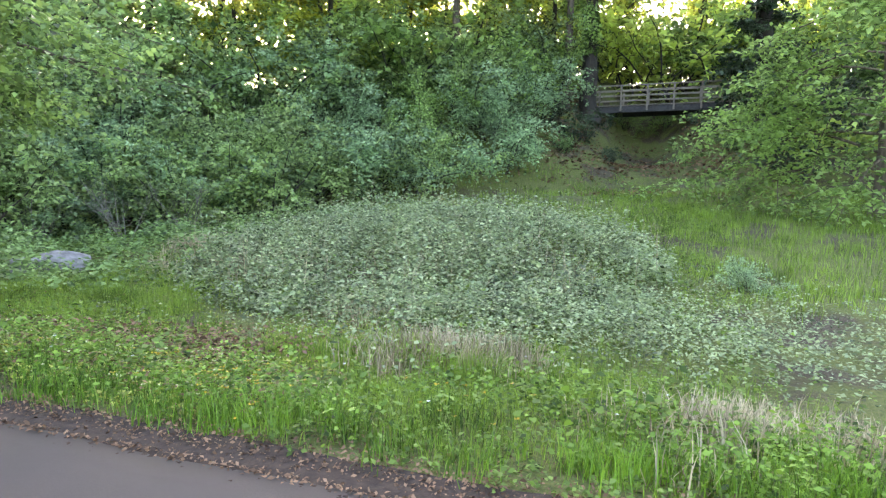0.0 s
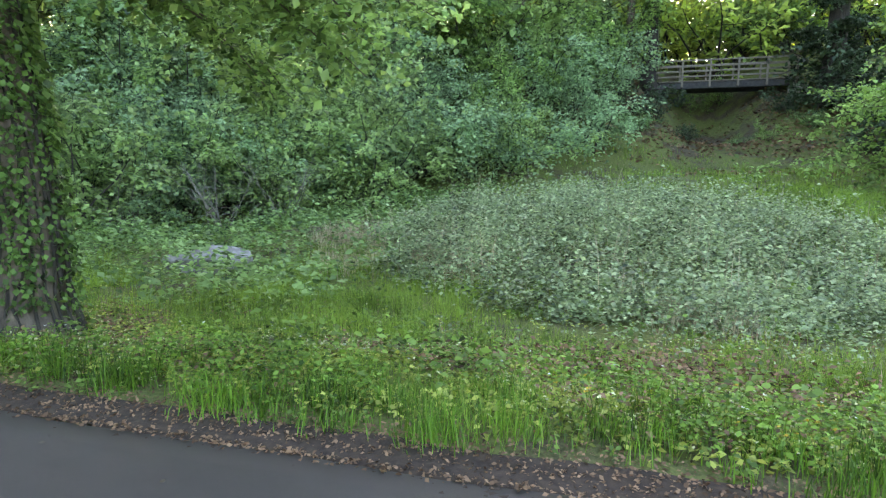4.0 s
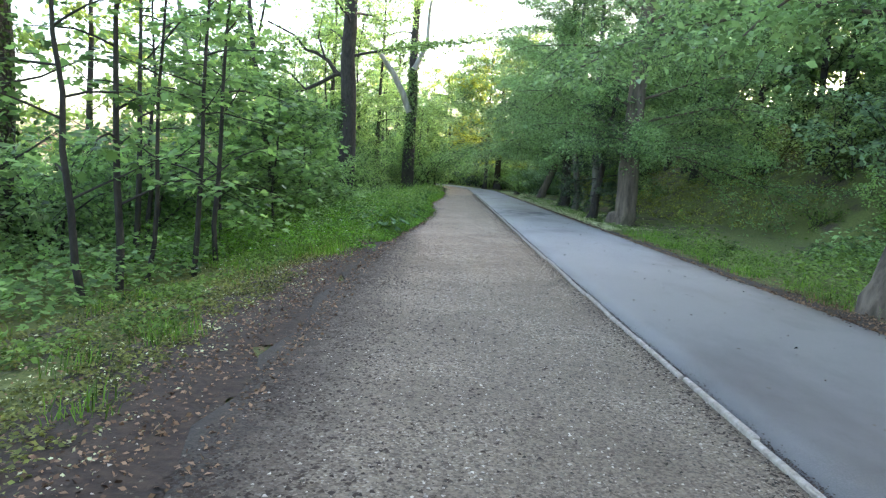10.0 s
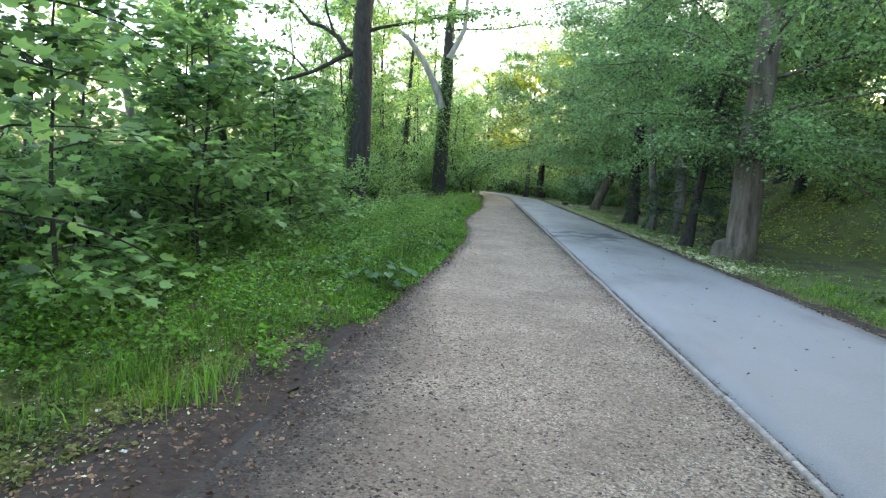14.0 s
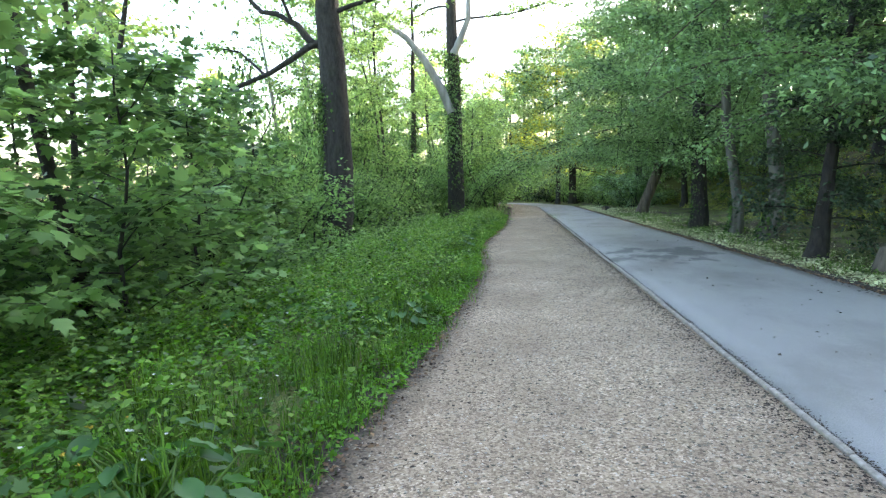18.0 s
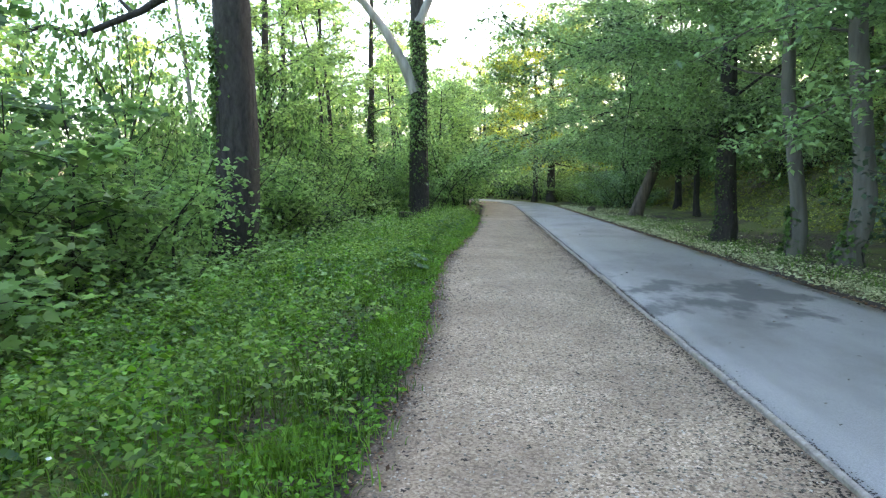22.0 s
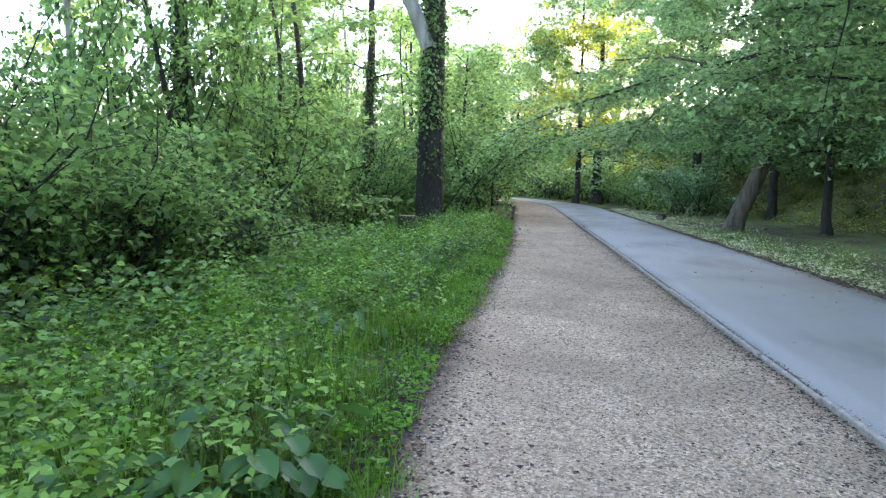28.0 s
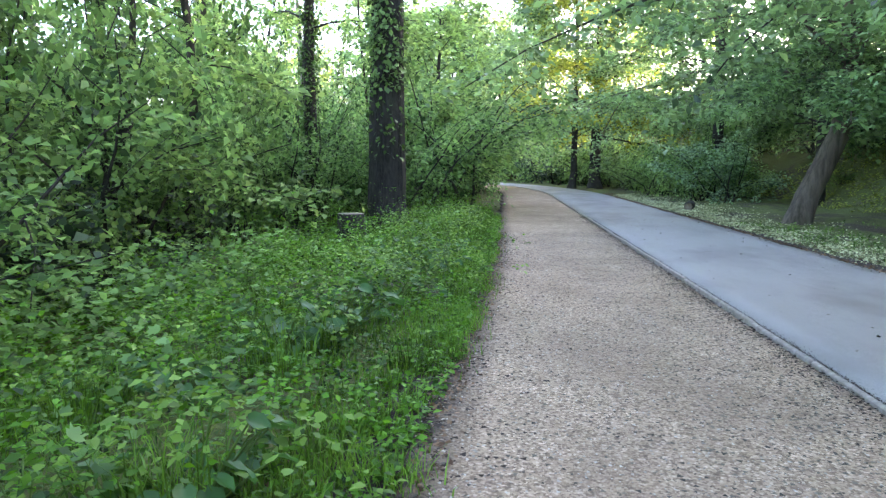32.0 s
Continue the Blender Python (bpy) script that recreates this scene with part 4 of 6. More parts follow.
front = [(float(toe(yy)) + rs.uniform(-1.5, 7) + 2.6 * float(sstep(16, 20, yy)), yy + rs.uniform(-0.5, 0.5), rs.uniform(0.9, 1.6) - 0.35 * float(sstep(16, 20, yy))) for yy in np.arange(9, 27, 0.7)] + [(float(toe(yy)) + rs.uniform(2, 8), yy, rs.uniform(0.9, 1.5)) for yy in np.arange(44, 76, 2.0)]
crest = front + [(float(toe(yy)) + rs.uniform(8, 14), yy + rs.uniform(-0.7, 0.7), rs.uniform(1.6, 2.3)) for yy in np.arange(-5, 30, 1.5)]
for k, (x, y, s) in enumerate(crest):
    ob = copy_thing((p_lime, p_green, p_far)[k % 3] if k >= len(front) else (p_wall, p_lime, p_wall2)[k % 3], Matrix.Identity(4))
    ob.matrix_basis = Matrix.LocRotScale((x, y, float(ground_h(x, y))), Euler((0, 0, rs.uniform(0, 6.28))), (s, s, s))
# Six left of the path: dark thicket, its deep shade put into leaf colour.
put_copies(p_dark, [(-5.3, 34.0, 0.8), (-6.2, 32.8, 1.0), (-5.6, 36.4, 0.9), (-6.9, 35.0, 1.1), (-5.9, 39.0, 0.8), (-6.6, 30.8, 0.9)] + bank[1::6] + [(31.5, -16.5, 1.2), (34, -7.3, 0.9), (36.0, -13.8, 0.8), (35.4, -15.6, 1.7), (36.6, -17.6, 2.0), (34.0, -17.8, 1.6)], rs)
put_copies(make_shrub(205, 0.9, 1.3, 900, 0.07, BARK_DARK, LEAF_HERB, "low leafy bush on the mossy bank", group="low bushes"),
           [(float(toe(y)) + rs.uniform(0.2, 4), y, rs.uniform(0.5, 1.0)) for y in np.arange(16, 60, 2.3)], rs)

# leafy wall that climbs the bank behind the meadow
p_backlit = make_shrub(211, 3.2, 2.8, 800, 0.19, BARK_DARK, LEAF_BACKLIT, "tall bush with lime-green leaves coloured as backlit behind the bridge", group="bushes behind the bridge", flat=0.3)
put_copies(p_backlit, [(43.0, -12.0, 2.4)], rs)
wall = [[], [], []]
for y in np.arange(-4.5, 15, 1.45):
    for d in (0.2, 2.2, 4.4, 7.0, 9.6):
        if y < -2 and d < 3:
            continue
        wall[rs.choice(3, p=(0.42, 0.34, 0.24))].append((float(toe(y)) + d + rs.uniform(-0.8, 0.8), y + rs.uniform(-0.6, 0.6), rs.uniform(0.8, 1.25) * (0.85 + 0.05 * d)))
for proto, spots in zip((p_wall, p_wall2, p_lime), wall):
    for x, y, s in spots:
        ob = copy_thing(proto, Matrix.Identity(4))
        ob.matrix_basis = Matrix.LocRotScale((x, y, float(ground_h(x, y))), Euler((0, 0, rs.uniform(0, 6.28))), (s, s, s * rs.uniform(0.85, 1.2)))
for y in np.arange(53, 72, 1.5):          # bushes between the bank and the asphalt
    s = rs.uniform(0.5, 0.85)
    x = 6.9 + rs.uniform(0, 2.2) + float(bend(y))
    ob = copy_thing((p_wall, p_wall2)[int(rs.integers(2))], Matrix.Identity(4))
    ob.matrix_basis = Matrix.LocRotScale((x, y, float(ground_h(x, y))), Euler((0, 0, rs.uniform(0, 6.28))), (s, s, s))
for k, y in enumerate(np.arange(70, 104, 0.9)):   # dense undergrowth outside the bend
    s = rs.uniform(1.0, 1.7)
    x = 6.0 + rs.uniform(0, 5.0) + float(bend(y))
    ob = copy_thing((p_green, p_lime, p_dark, p_far)[k % 4], Matrix.Identity(4))
    ob.matrix_basis = Matrix.LocRotScale((x, y, float(ground_h(x, y))), Euler((0, 0, rs.uniform(0, 6.28))), (s, s, s))
for k, y in enumerate(np.arange(31, 62, 1.9)):   # tall young growth left of the path
    ob = copy_thing((p_fine, p_fine2)[k % 2], Matrix.Identity(4))
    x = -5.2 - rs.gamma(1.6, 1.1) + float(bend(y))
    if math.hypot(x + 4.5, y - 28.9) < 1.9:
        x -= 2.0
    ob.matrix_basis = Matrix.LocRotScale((x, y, float(ground_h(x, y))), Euler((0, 0, rs.uniform(0, 6.28))), (1.0, 1.0, rs.uniform(1.3, 2.3)))
for x, y, s in ((6.1, 58.0, 0.85), (6.9, 60.5, 1.0), (6.0, 62.5, 0.8), (7.6, 56.5, 0.9)):
    ob = copy_thing(p_lime, Matrix.Identity(4))
    ob.matrix_basis = Matrix.LocRotScale((x, y, float(ground_h(x, y))), Euler((0, 0, x)), (s * 1.2, s * 1.2, s))
for k, y in enumerate(np.arange(9, 31, 1.2)):     # undergrowth behind the maples
    ob = copy_thing((p_green, p_fine2)[k % 2], Matrix.Identity(4))
    x, s = -6.3 - rs.uniform(0, 1.6), rs.uniform(0.95, 1.3)
    ob.matrix_basis = Matrix.LocRotScale((x, y, float(ground_h(x, y))), Euler((0, 0, rs.uniform(0, 6.28))), (s, s, s))
# tall leafy whips
for k, y in enumerate(np.arange(30.5, 62, 2.7)):
    ob = copy_thing((p_fine, p_fine2)[k % 2], Matrix.Identity(4))
    x = -6.8 - rs.uniform(0, 3.0) + float(bend(y))
    ob.matrix_basis = Matrix.LocRotScale((x, y, float(ground_h(x, y))), Euler((0, 0, rs.uniform(0, 6.28))), (0.95, 0.95, rs.uniform(1.7, 2.5)))
put_copies(p_fine2, [(-6.6, 29.9, 1.2), (-6.3, 31.0, 1.3), (-5.3, 32.6, 1.1), (-6.8, 28.0, 1.3), (-5.4, 34.2, 1.2), (-7.2, 33.4, 1.5)], rs)
for y in np.arange(-23, 1, 1.7):          # bright foliage behind the bridge
    s = rs.uniform(2.0, 3.0)
    x = 44.5 + rs.uniform(-1.5, 4)
    ob = copy_thing(p_backlit, Matrix.Identity(4))
    ob.matrix_basis = Matrix.LocRotScale((x, y, float(ground_h(x, y))), Euler((0, 0, rs.uniform(0, 6.28))), (s * 0.8, s * 0.8, s))
put_copies(p_wall, [(21.5, 5.2, 1.1)], rs)
put_copies(p_wall2, [(19.0, 8.4, 1.1)], rs)

# ---- woodland behind ----
wt = []
for i, (m, lab, h) in enumerate(((LEAF_FAR, "tall woodland tree with bright spring crown", 15), (LEAF_HORNBEAM, "tall woodland tree with green crown and slim trunk", 14), (LEAF_SUNLIT, "tall woodland tree lit yellow-green", 16))):
    root, _, _ = make_tree(-60 - 8 * i, 140, 0.2, h, 50 + i, BARK_DARK, m, lab, crown_from=1.4, limbs=18, reach=4.6, leaves=4800, leaf=0.30, spread=1.7, group="woodland trees", sub=1, near=False)
    wt.append(root)
far = [[], [], []]
rw = np.random.default_rng(33)
for y in np.arange(-3, 70, 4.6):          # on the bank
    for d in ((16.0,) if y < 13 else (9.5, 16.0) if y < 24 else (6.0, 12.0)):
        far[1 if y > 12 else rw.choice(3, p=(0.6, 0.4, 0.0))].append((float(toe(y)) + d + rw.uniform(-1.8, 1.8), y + rw.uniform(-1.5, 1.5), rw.uniform(0.75, 1.1)))
for y in np.arange(17, 50, 4.2):          # first row up the bank
    far[1].append((float(toe(y)) + 3.4 + rw.uniform(-0.8, 1.2), y + rw.uniform(-1, 1), rw.uniform(0.7, 0.9)))
for y in np.arange(-26, 4, 4.5):          # beyond the bridge
    for x in (50,):
        far[rw.choice(3, p=(0.4, 0.0, 0.6))].append((x + rw.uniform(-2, 3), y + rw.uniform(-1.5, 1.5), rw.uniform(0.8, 1.2)))
for y in np.arange(-5, 9, 3.4):          # yellow-lit crowns above the leafy wall
    far[2 if rw.uniform() < 0.55 else 0].append((float(toe(y)) + rw.uniform(10, 13), y, rw.uniform(0.65, 0.85)))
for y in np.arange(-6, 30, 3.2):          # second row closing the skyline
    far[1 if y > 10 else rw.choice(2)].append((float(toe(y)) + rw.uniform(20, 25), y, rw.uniform(0.9, 1.2)))
for x, y in ((33, 7), (30, 11), (36, 9), (28, 14), (31, 4.5)):
    far[1 if y > 8 else 0].append((x, y, 1.0))
for y in (-30, -25, -21):
    far[0].append((30 + rw.uniform(-3, 8), y, 1.0))
for y in np.arange(-8, 75, 8.0):          # down the slope on the left, sparse
    for d in (15,):
        far[rw.choice(3, p=(0.7, 0.25, 0.05))].append((-d + rw.uniform(-2.5, 2.5), y + rw.uniform(-2, 2), rw.uniform(0.55, 0.85)))
for x, y in ((-6, 70), (-9, 80), (-1, 92), (-8, 96), (4, 95), (-15, 88), (9, 88), (-20, 98), (-6.5, 62), (-16, 78), (-3, 100), (-12, 104), (2, 104), (12, 78), (10, 98), (-24, 90), (-30, 100)):   # closing the bend
    far[rw.choice(2)].append((x, y, rw.uniform(0.85, 1.15)))
for proto, spots in zip(wt, far):
    put_copies(proto, spots, rw)

# bare slim trunks with sparse twigs standing left
bare = []
for i in range(3):
    root, _, _ = make_tree(-90 - 5 * i, 150, (0.075, 0.13, 0.07)[i], 12, 70 + i, (BARK_DARK, BARK_PALE, BARK_DARK)[i], LEAF_LIME, ("slim young tree with few leafy twigs", "pale slanting trunk with few leafy twigs", "slim young tree with few leafy twigs")[i], crown_from=1.2, limbs=16, reach=2.0, leaves=3400, leaf=0.135, spread=0.9, group="slim bare trees", sub=1, near=False, bow=lambda z: (0.35 * np.sin(z * 0.55 + i), 0.3 * np.cos(z * 0.4 + 2 * i)))
    bare.append(root)
for i, proto in enumerate(bare):
    put_copies(proto, [(-4.8 - rw.uniform(0, 6), y + rw.uniform(-1.5, 1.5), rw.uniform(0.7, 1.15)) for y in np.arange(19 + i * 1.8, 62, 5.4) if not 26.5 < y < 34], rw, tilt=0.07)


# ---- edging between gravel and asphalt ----
def box_bm(sx, sy, sz, bevel=0.0, z0=0.0):
    bm = bmesh.new()
    bmesh.ops.create_cube(bm, size=1.0)
    for v in bm.verts:
        v.co.x *= sx
        v.co.y *= sy
        v.co.z = (v.co.z + 0.5) * sz + z0
    if bevel:
        bmesh.ops.bevel(bm, geom=bm.edges[:], offset=bevel, segments=1, affect="EDGES")
    return bm


def part(name, bm, material, parent, label=""):
    me = bpy.data.meshes.new(name)
    bm.to_mesh(me)
    bm.free()
    me.materials.append(material)
    ob = new(name, me)
    ob.parent = parent
    if label:
        ob["label"] = label
    return ob


edging = tagged(new("edging"), "narrow row of pale concrete edging stones between gravel and asphalt", "edging", kind="structure")
first = part("edging_stone", box_bm(0.038, 0.985, 0.16, 0.008, -0.135), EDGING, edging)
stone_mesh = first.data
re_ = np.random.default_rng(5)
for i in range(90):
    y = -15.5 + i
    ob = first if i == 0 else new("edging_stone", stone_mesh)
    ob.parent = edging
    ob.location = (KERB_X + float(bend(y)) + float(kerb_shift(y)) + re_.normal() * 0.006, y, re_.normal() * 0.004 - 0.004)
    ob.rotation_euler = (re_.normal() * 0.004, re_.normal() * 0.03, re_.normal() * 0.004 - float(kerb_shift(y + 0.5) - kerb_shift(y - 0.5) + bend(y + 0.5) - bend(y - 0.5)))

# ---- loose stones and litter ----
CHIP = leaf_mat("stone_chip", (0.10, 0.075, 0.055), (0.34, 0.295, 0.24), 0.0, 0.9, 3.0)
CHIP_DARK = leaf_mat("dark_chip", (0.035, 0.03, 0.022), (0.12, 0.10, 0.075), 0.0, 0.9, 3.0)
LITTER = leaf_mat("dead_leaf", (0.055, 0.028, 0.017), (0.20, 0.125, 0.075), 0.1, 0.8, 2.0)
LITTER_PALE = leaf_mat("pale_fallen_blossom", (0.22, 0.23, 0.10), (0.46, 0.46, 0.27), 0.15, 0.8, 2.0)


def chips(name, x, y, z, size, rng, mat, label, category, tall=0.45):
    """Small irregular three-sided stones lying on a surface."""
    n = len(x)
    s = size * rng.uniform(0.4, 1.3, n)
    a = rng.uniform(0, 6.28, n)
    v = np.empty((n, 4, 3))
    for k in range(3):
        r = s * rng.uniform(0.45, 1.0, n)
        v[:, k, 0] = x + np.cos(a + k * 2.09) * r
        v[:, k, 1] = y + np.sin(a + k * 2.09) * r
        v[:, k, 2] = z - 0.001
    v[:, 3] = np.stack([x + rng.normal(size=n) * s * 0.2, y + rng.normal(size=n) * s * 0.2, z + s * tall * rng.uniform(0.4, 1, n)], -1)
    i = np.arange(n)[:, None] * 4
    f = np.concatenate([i + np.array([[0, 1, 3]]), i + np.array([[1, 2, 3]]), i + np.array([[2, 0, 3]])])
    return tagged(mesh_np(name, v.reshape(-1, 3), f, mat), label, category, kind="stuff")


def gravel_z(x, y):
    a, b = gravel_left(y), KERB_X - 0.035
    t = np.clip((x - a) / (b - a), 0, 1)
    return -0.005 + 0.02 * 4 * t * (1 - t) + 0.006 * hnoise(x, y, 1.1)


rg = np.random.default_rng(61)
n = 42000
y = rg.uniform(-3, 42, n)
x = gravel_left(y) - 0.6 * (y < 14) - 0.1 + (KERB_X + kerb_shift(y) + 0.1 - gravel_left(y) + 0.6 * (y < 14)) * rg.uniform(0, 1, n)
keep = rg.uniform(0, 1, n) < np.clip((x - gravel_left(y) + 0.6) / np.where(y < 14, 1.7, 0.9), 0.03, 1)
x, y = x[keep], y[keep]
chips("gravel_stones", x, y, np.where(x > gravel_left(y), gravel_z(x, y), ground_h(x, y) + 0.015), 0.013, rg, CHIP, "pale small gravel stones strewn over the footpath", "gravel")
n = 42000
y = rg.uniform(-3, 42, n)
x = gravel_left(y) - 0.1 + (KERB_X + 0.05 - gravel_left(y)) * np.where(rg.uniform(0, 1, n) < 0.5, rg.uniform(0, 1, n), 1 - rg.beta(1, 4, n))
chips("gravel_crumbs", x, y, gravel_z(x, y) + 0.002, 0.016, rg, CHIP_DARK, "dark crumbs of bark and grit on the gravel", "gravel", 0.2)


def flat_leaves(name, x, y, z, size, rng, mat, label, category, tilt=0.35):
    n = len(x)
    a = rng.uniform(0, 6.28, n)
    o = np.stack([np.cos(a), np.sin(a), rng.normal(size=n) * tilt], -1)
    v, f = leaf_arrays(np.stack([x, y, z + 0.006], -1), o, size, rng, 0.6, 0.1, 0.5)
    return tagged(mesh_np(name, v, f, mat), label, category, kind="stuff")


def gz(x, y):
    return np.asarray(ground_h(x, y))


n = 24000
y = rg.uniform(-15, 60, n)
x = ASPHALT_X - 0.05 + rg.gamma(1.4, 0.2, n)
flat_leaves("leaf_litter", x, y, np.maximum(gz(x, y), np.where(x < ASPHALT_X + 0.05, 0.004, -9)), 0.032, rg, LITTER, "brown dead leaves along the asphalt's edge", "leaf litter")
n = 17000
y = rg.uniform(-14, 10, n)
x = ASPHALT_X - 0.02 + rg.gamma(1.8, 0.15, n)
flat_leaves("leaf_litter", x, y, np.maximum(gz(x, y) + 0.02, np.where(x < ASPHALT_X + 0.05, 0.006, -9)), 0.026, rg, LITTER, "red-brown leaf crumbs thick along the asphalt's edge", "leaf litter", 0.5)
n = 9000
y = np.concatenate([rg.uniform(1, 15, 6000), rg.uniform(15, 42, 3000)])
x = gravel_left(y) + 0.25 - rg.gamma(1.7, 0.5, n) * np.where(y < 15, 1.0, 0.3)
flat_leaves("leaf_litter", x, y, np.maximum(gz(x, y), np.where(x > gravel_left(y), gravel_z(x, y), -9)), 0.03, rg, LITTER, "brown and pale dead leaves beside the gravel path", "leaf litter")
n = 8000
y = rg.uniform(1, 14, n)
x = gravel_left(y) + 0.2 - rg.gamma(2.2, 0.33, n)
flat_leaves("leaf_litter", x, y, np.maximum(gz(x, y) + 0.02, np.where(x > gravel_left(y), gravel_z(x, y), -9)), 0.027, rg, LITTER, "small brown leaf scraps on the trodden soil", "leaf litter")
n = 29000
y = np.concatenate([rg.uniform(2, 13, 5000), rg.uniform(19, 58, 21000), rg.uniform(-4, 5, 3000)])
x = np.concatenate([gravel_left(y[:5000]) - 0.2 - rg.gamma(1.8, 0.5, 5000), ASPHALT_X + 0.10 + rg.gamma(1.5, 0.38, 21000), ASPHALT_X + 0.5 + rg.gamma(2.2, 0.7, 3000)])
flat_leaves("fallen_blossom", x, y, gz(x, y) + np.where(y > 16, 0.02, 0.0), np.where(x < 0, 0.027, 0.05), rg, LITTER_PALE, "pale yellowish fallen blossom and bracts on the verge", "litter")
n = 420
y = rg.uniform(-5, 45, n)
x = rg.uniform(KERB_X + 0.3, ASPHALT_X - 0.05, n)
flat_leaves("asphalt_debris", x, y, 0.016 + 0 * x, 0.032, rg, CHIP_DARK, "scattered dark leaf scraps and twigs on the asphalt", "litter", 0.05)
n = 5200
y = rg.uniform(14, 46, n)
x = gravel_left(y) + 0.16 - rg.gamma(1.5, 0.16, n)
flat_leaves("leaf_litter", x, y, np.maximum(gz(x, y) + 0.015, np.where(x > gravel_left(y), gravel_z(x, y), -9)), 0.028, rg, LITTER, "small red-brown leaf scraps along the gravel's edge", "leaf litter")
n = 20000
y = rg.uniform(-8, 46, n)
x = KERB_X + kerb_shift(y) + 0.028 + rg.gamma(1.1, 0.014, n)
chips("edge_debris", x, y, 0.005 + 0 * x, 0.009, rg, SOIL, "dark soil and grit gathered along the edging stones", "soil", 0.35)
n = 9000
y = rg.uniform(-4, 46, n)
x = KERB_X + kerb_shift(y) - 0.03 - rg.gamma(1.3, 0.07, n)
chips("edge_debris", x, y, gravel_z(x, y) + 0.003, 0.016, rg, SOIL, "dark red-brown crumbs along the gravel side of the edging", "soil", 0.3)
# dark soil strip that frays over the asphalt's edge
n = 5200
y = rg.uniform(-15, 60, n)
x = ASPHALT_X + rg.normal(size=n) * 0.10 + 0.05
chips("soil_crumbs", x, y, np.where(x < ASPHALT_X, 0.0, gz(x, y)), 0.035, rg, SOIL, "dark crumbly soil spilling over the asphalt's edge", "soil", 0.3)
n = 34000
y = np.concatenate([rg.uniform(-1, 15, 20000), rg.uniform(14, 42, 14000)])
x = gravel_left(y) - 0.15 + rg.gamma(1.3, 0.24, n) * np.where(y < 14, 1.25, 0.62) * (1 + 0.5 * hnoise(y, y, 0.8, 3.0))
chips("soil_crumbs", x, y, np.where(x > gravel_left(y), gravel_z(x, y), gz(x, y)), 0.023, rg, SOIL, "dark crumbly soil at the gravel's edge", "soil", 0.3)




# ---- ground plants ----
def herbs(name, x, y, h, leaf, per, rng, mat, label, category="herbs", shape=None, spread=0.6, droop=0.1, low=0.15):
    """Leafy low plants: leaves on short stalks round each stem, from the ground to the top."""
    n = len(x)
    hh = np.broadcast_to(h, (n,)) * rng.uniform(0.55, 1.25, n)
    z = gz(x, y)
    a = rng.uniform(0, 6.28, (n, per))
    t = rng.uniform(low, 1.0, (n, per))
    rad = hh[:, None] * spread * rng.uniform(0.15, 0.7, (n, per)) * (1.1 - 0.6 * t)
    lean = rng.normal(size=(n, 2)) * 0.15
    p = np.stack([x[:, None] + np.cos(a) * rad + lean[:, :1] * t * hh[:, None], y[:, None] + np.sin(a) * rad + lean[:, 1:] * t * hh[:, None], z[:, None] + t * hh[:, None]], -1).reshape(-1, 3)
    o = np.stack([np.cos(a), np.sin(a), rng.normal(size=a.shape) * 0.3 - droop], -1).reshape(-1, 3)
    if shape is None:
        v, f = leaf_arrays(p, o, leaf, rng, 0.62, 0.12)
    else:
        v, f = shaped_leaves(shape, p, o, leaf, rng)
    return tagged(mesh_np(name, v, f, mat), label, category, kind="stuff")


def grass(name, x, y, h, rng, mat, label, width=0.004, category="grass"):
    n = len(x)
    z = gz(x, y) - 0.01
    hh = np.broadcast_to(h, (n,)) * rng.uniform(0.5, 1.2, n)
    a = rng.uniform(0, 6.28, n)
    b = rng.uniform(0.15, 0.75, n) * hh
    dx, dy = np.cos(a), np.sin(a)
    w = width * rng.uniform(0.6, 1.3, n)
    v = np.empty((n, 5, 3))
    for k, (t, s) in enumerate(((0.0, 1), (0.0, -1), (0.6, 1), (0.6, -1), (1.0, 0))):
        ww = w * (1 - 0.35 * t) * s
        v[:, k, 0] = x - dy * ww + dx * b * t * t
        v[:, k, 1] = y + dx * ww + dy * b * t * t
        v[:, k, 2] = z + hh * t * (1 - 0.25 * t * b / hh)
    i = np.arange(n)[:, None] * 5
    return tagged(mesh_np(name, v.reshape(-1, 3), [i + np.array([[0, 1, 3, 2]]), i + np.array([[2, 3, 4]])], mat), label, category, kind="stuff")


def tufts(cx, cy, r, per, rng):
    """Blade positions in clumps."""
    x = (cx[:, None] + rng.normal(size=(len(cx), per)) * np.broadcast_to(r, cx.shape)[:, None]).ravel()
    y = (cy[:, None] + rng.normal(size=(len(cx), per)) * np.broadcast_to(r, cx.shape)[:, None]).ravel()
    return x, y


rh = np.random.default_rng(91)
LEAF_YELLOWISH = leaf_mat("yellowish_low_plant", (0.085, 0.115, 0.025), (0.30, 0.325, 0.08), 0.3, 0.6, 1.5)
# Moss and low plants again, darker: the left verge's shade is in the colour.
LEAF_MOSS_SHADED = leaf_mat("shaded_moss_plant", (0.025, 0.034, 0.009), (0.14, 0.15, 0.04), 0.3, 0.6, 1.5)
GRASS_DARK = leaf_mat("dark_grass_blade", (0.030, 0.078, 0.008), (0.115, 0.215, 0.028), 0.3, 0.5, 0.9)
LEAF_LUSH = leaf_mat("lush_nettle_leaf", (0.016, 0.055, 0.006), (0.10, 0.225, 0.022), 0.35, 0.45, 1.6, gloss=0.25)
LEAF_PALE = leaf_mat("pale_herb_leaf", (0.038, 0.09, 0.012), (0.145, 0.24, 0.042), 0.3, 0.5, 1.5)
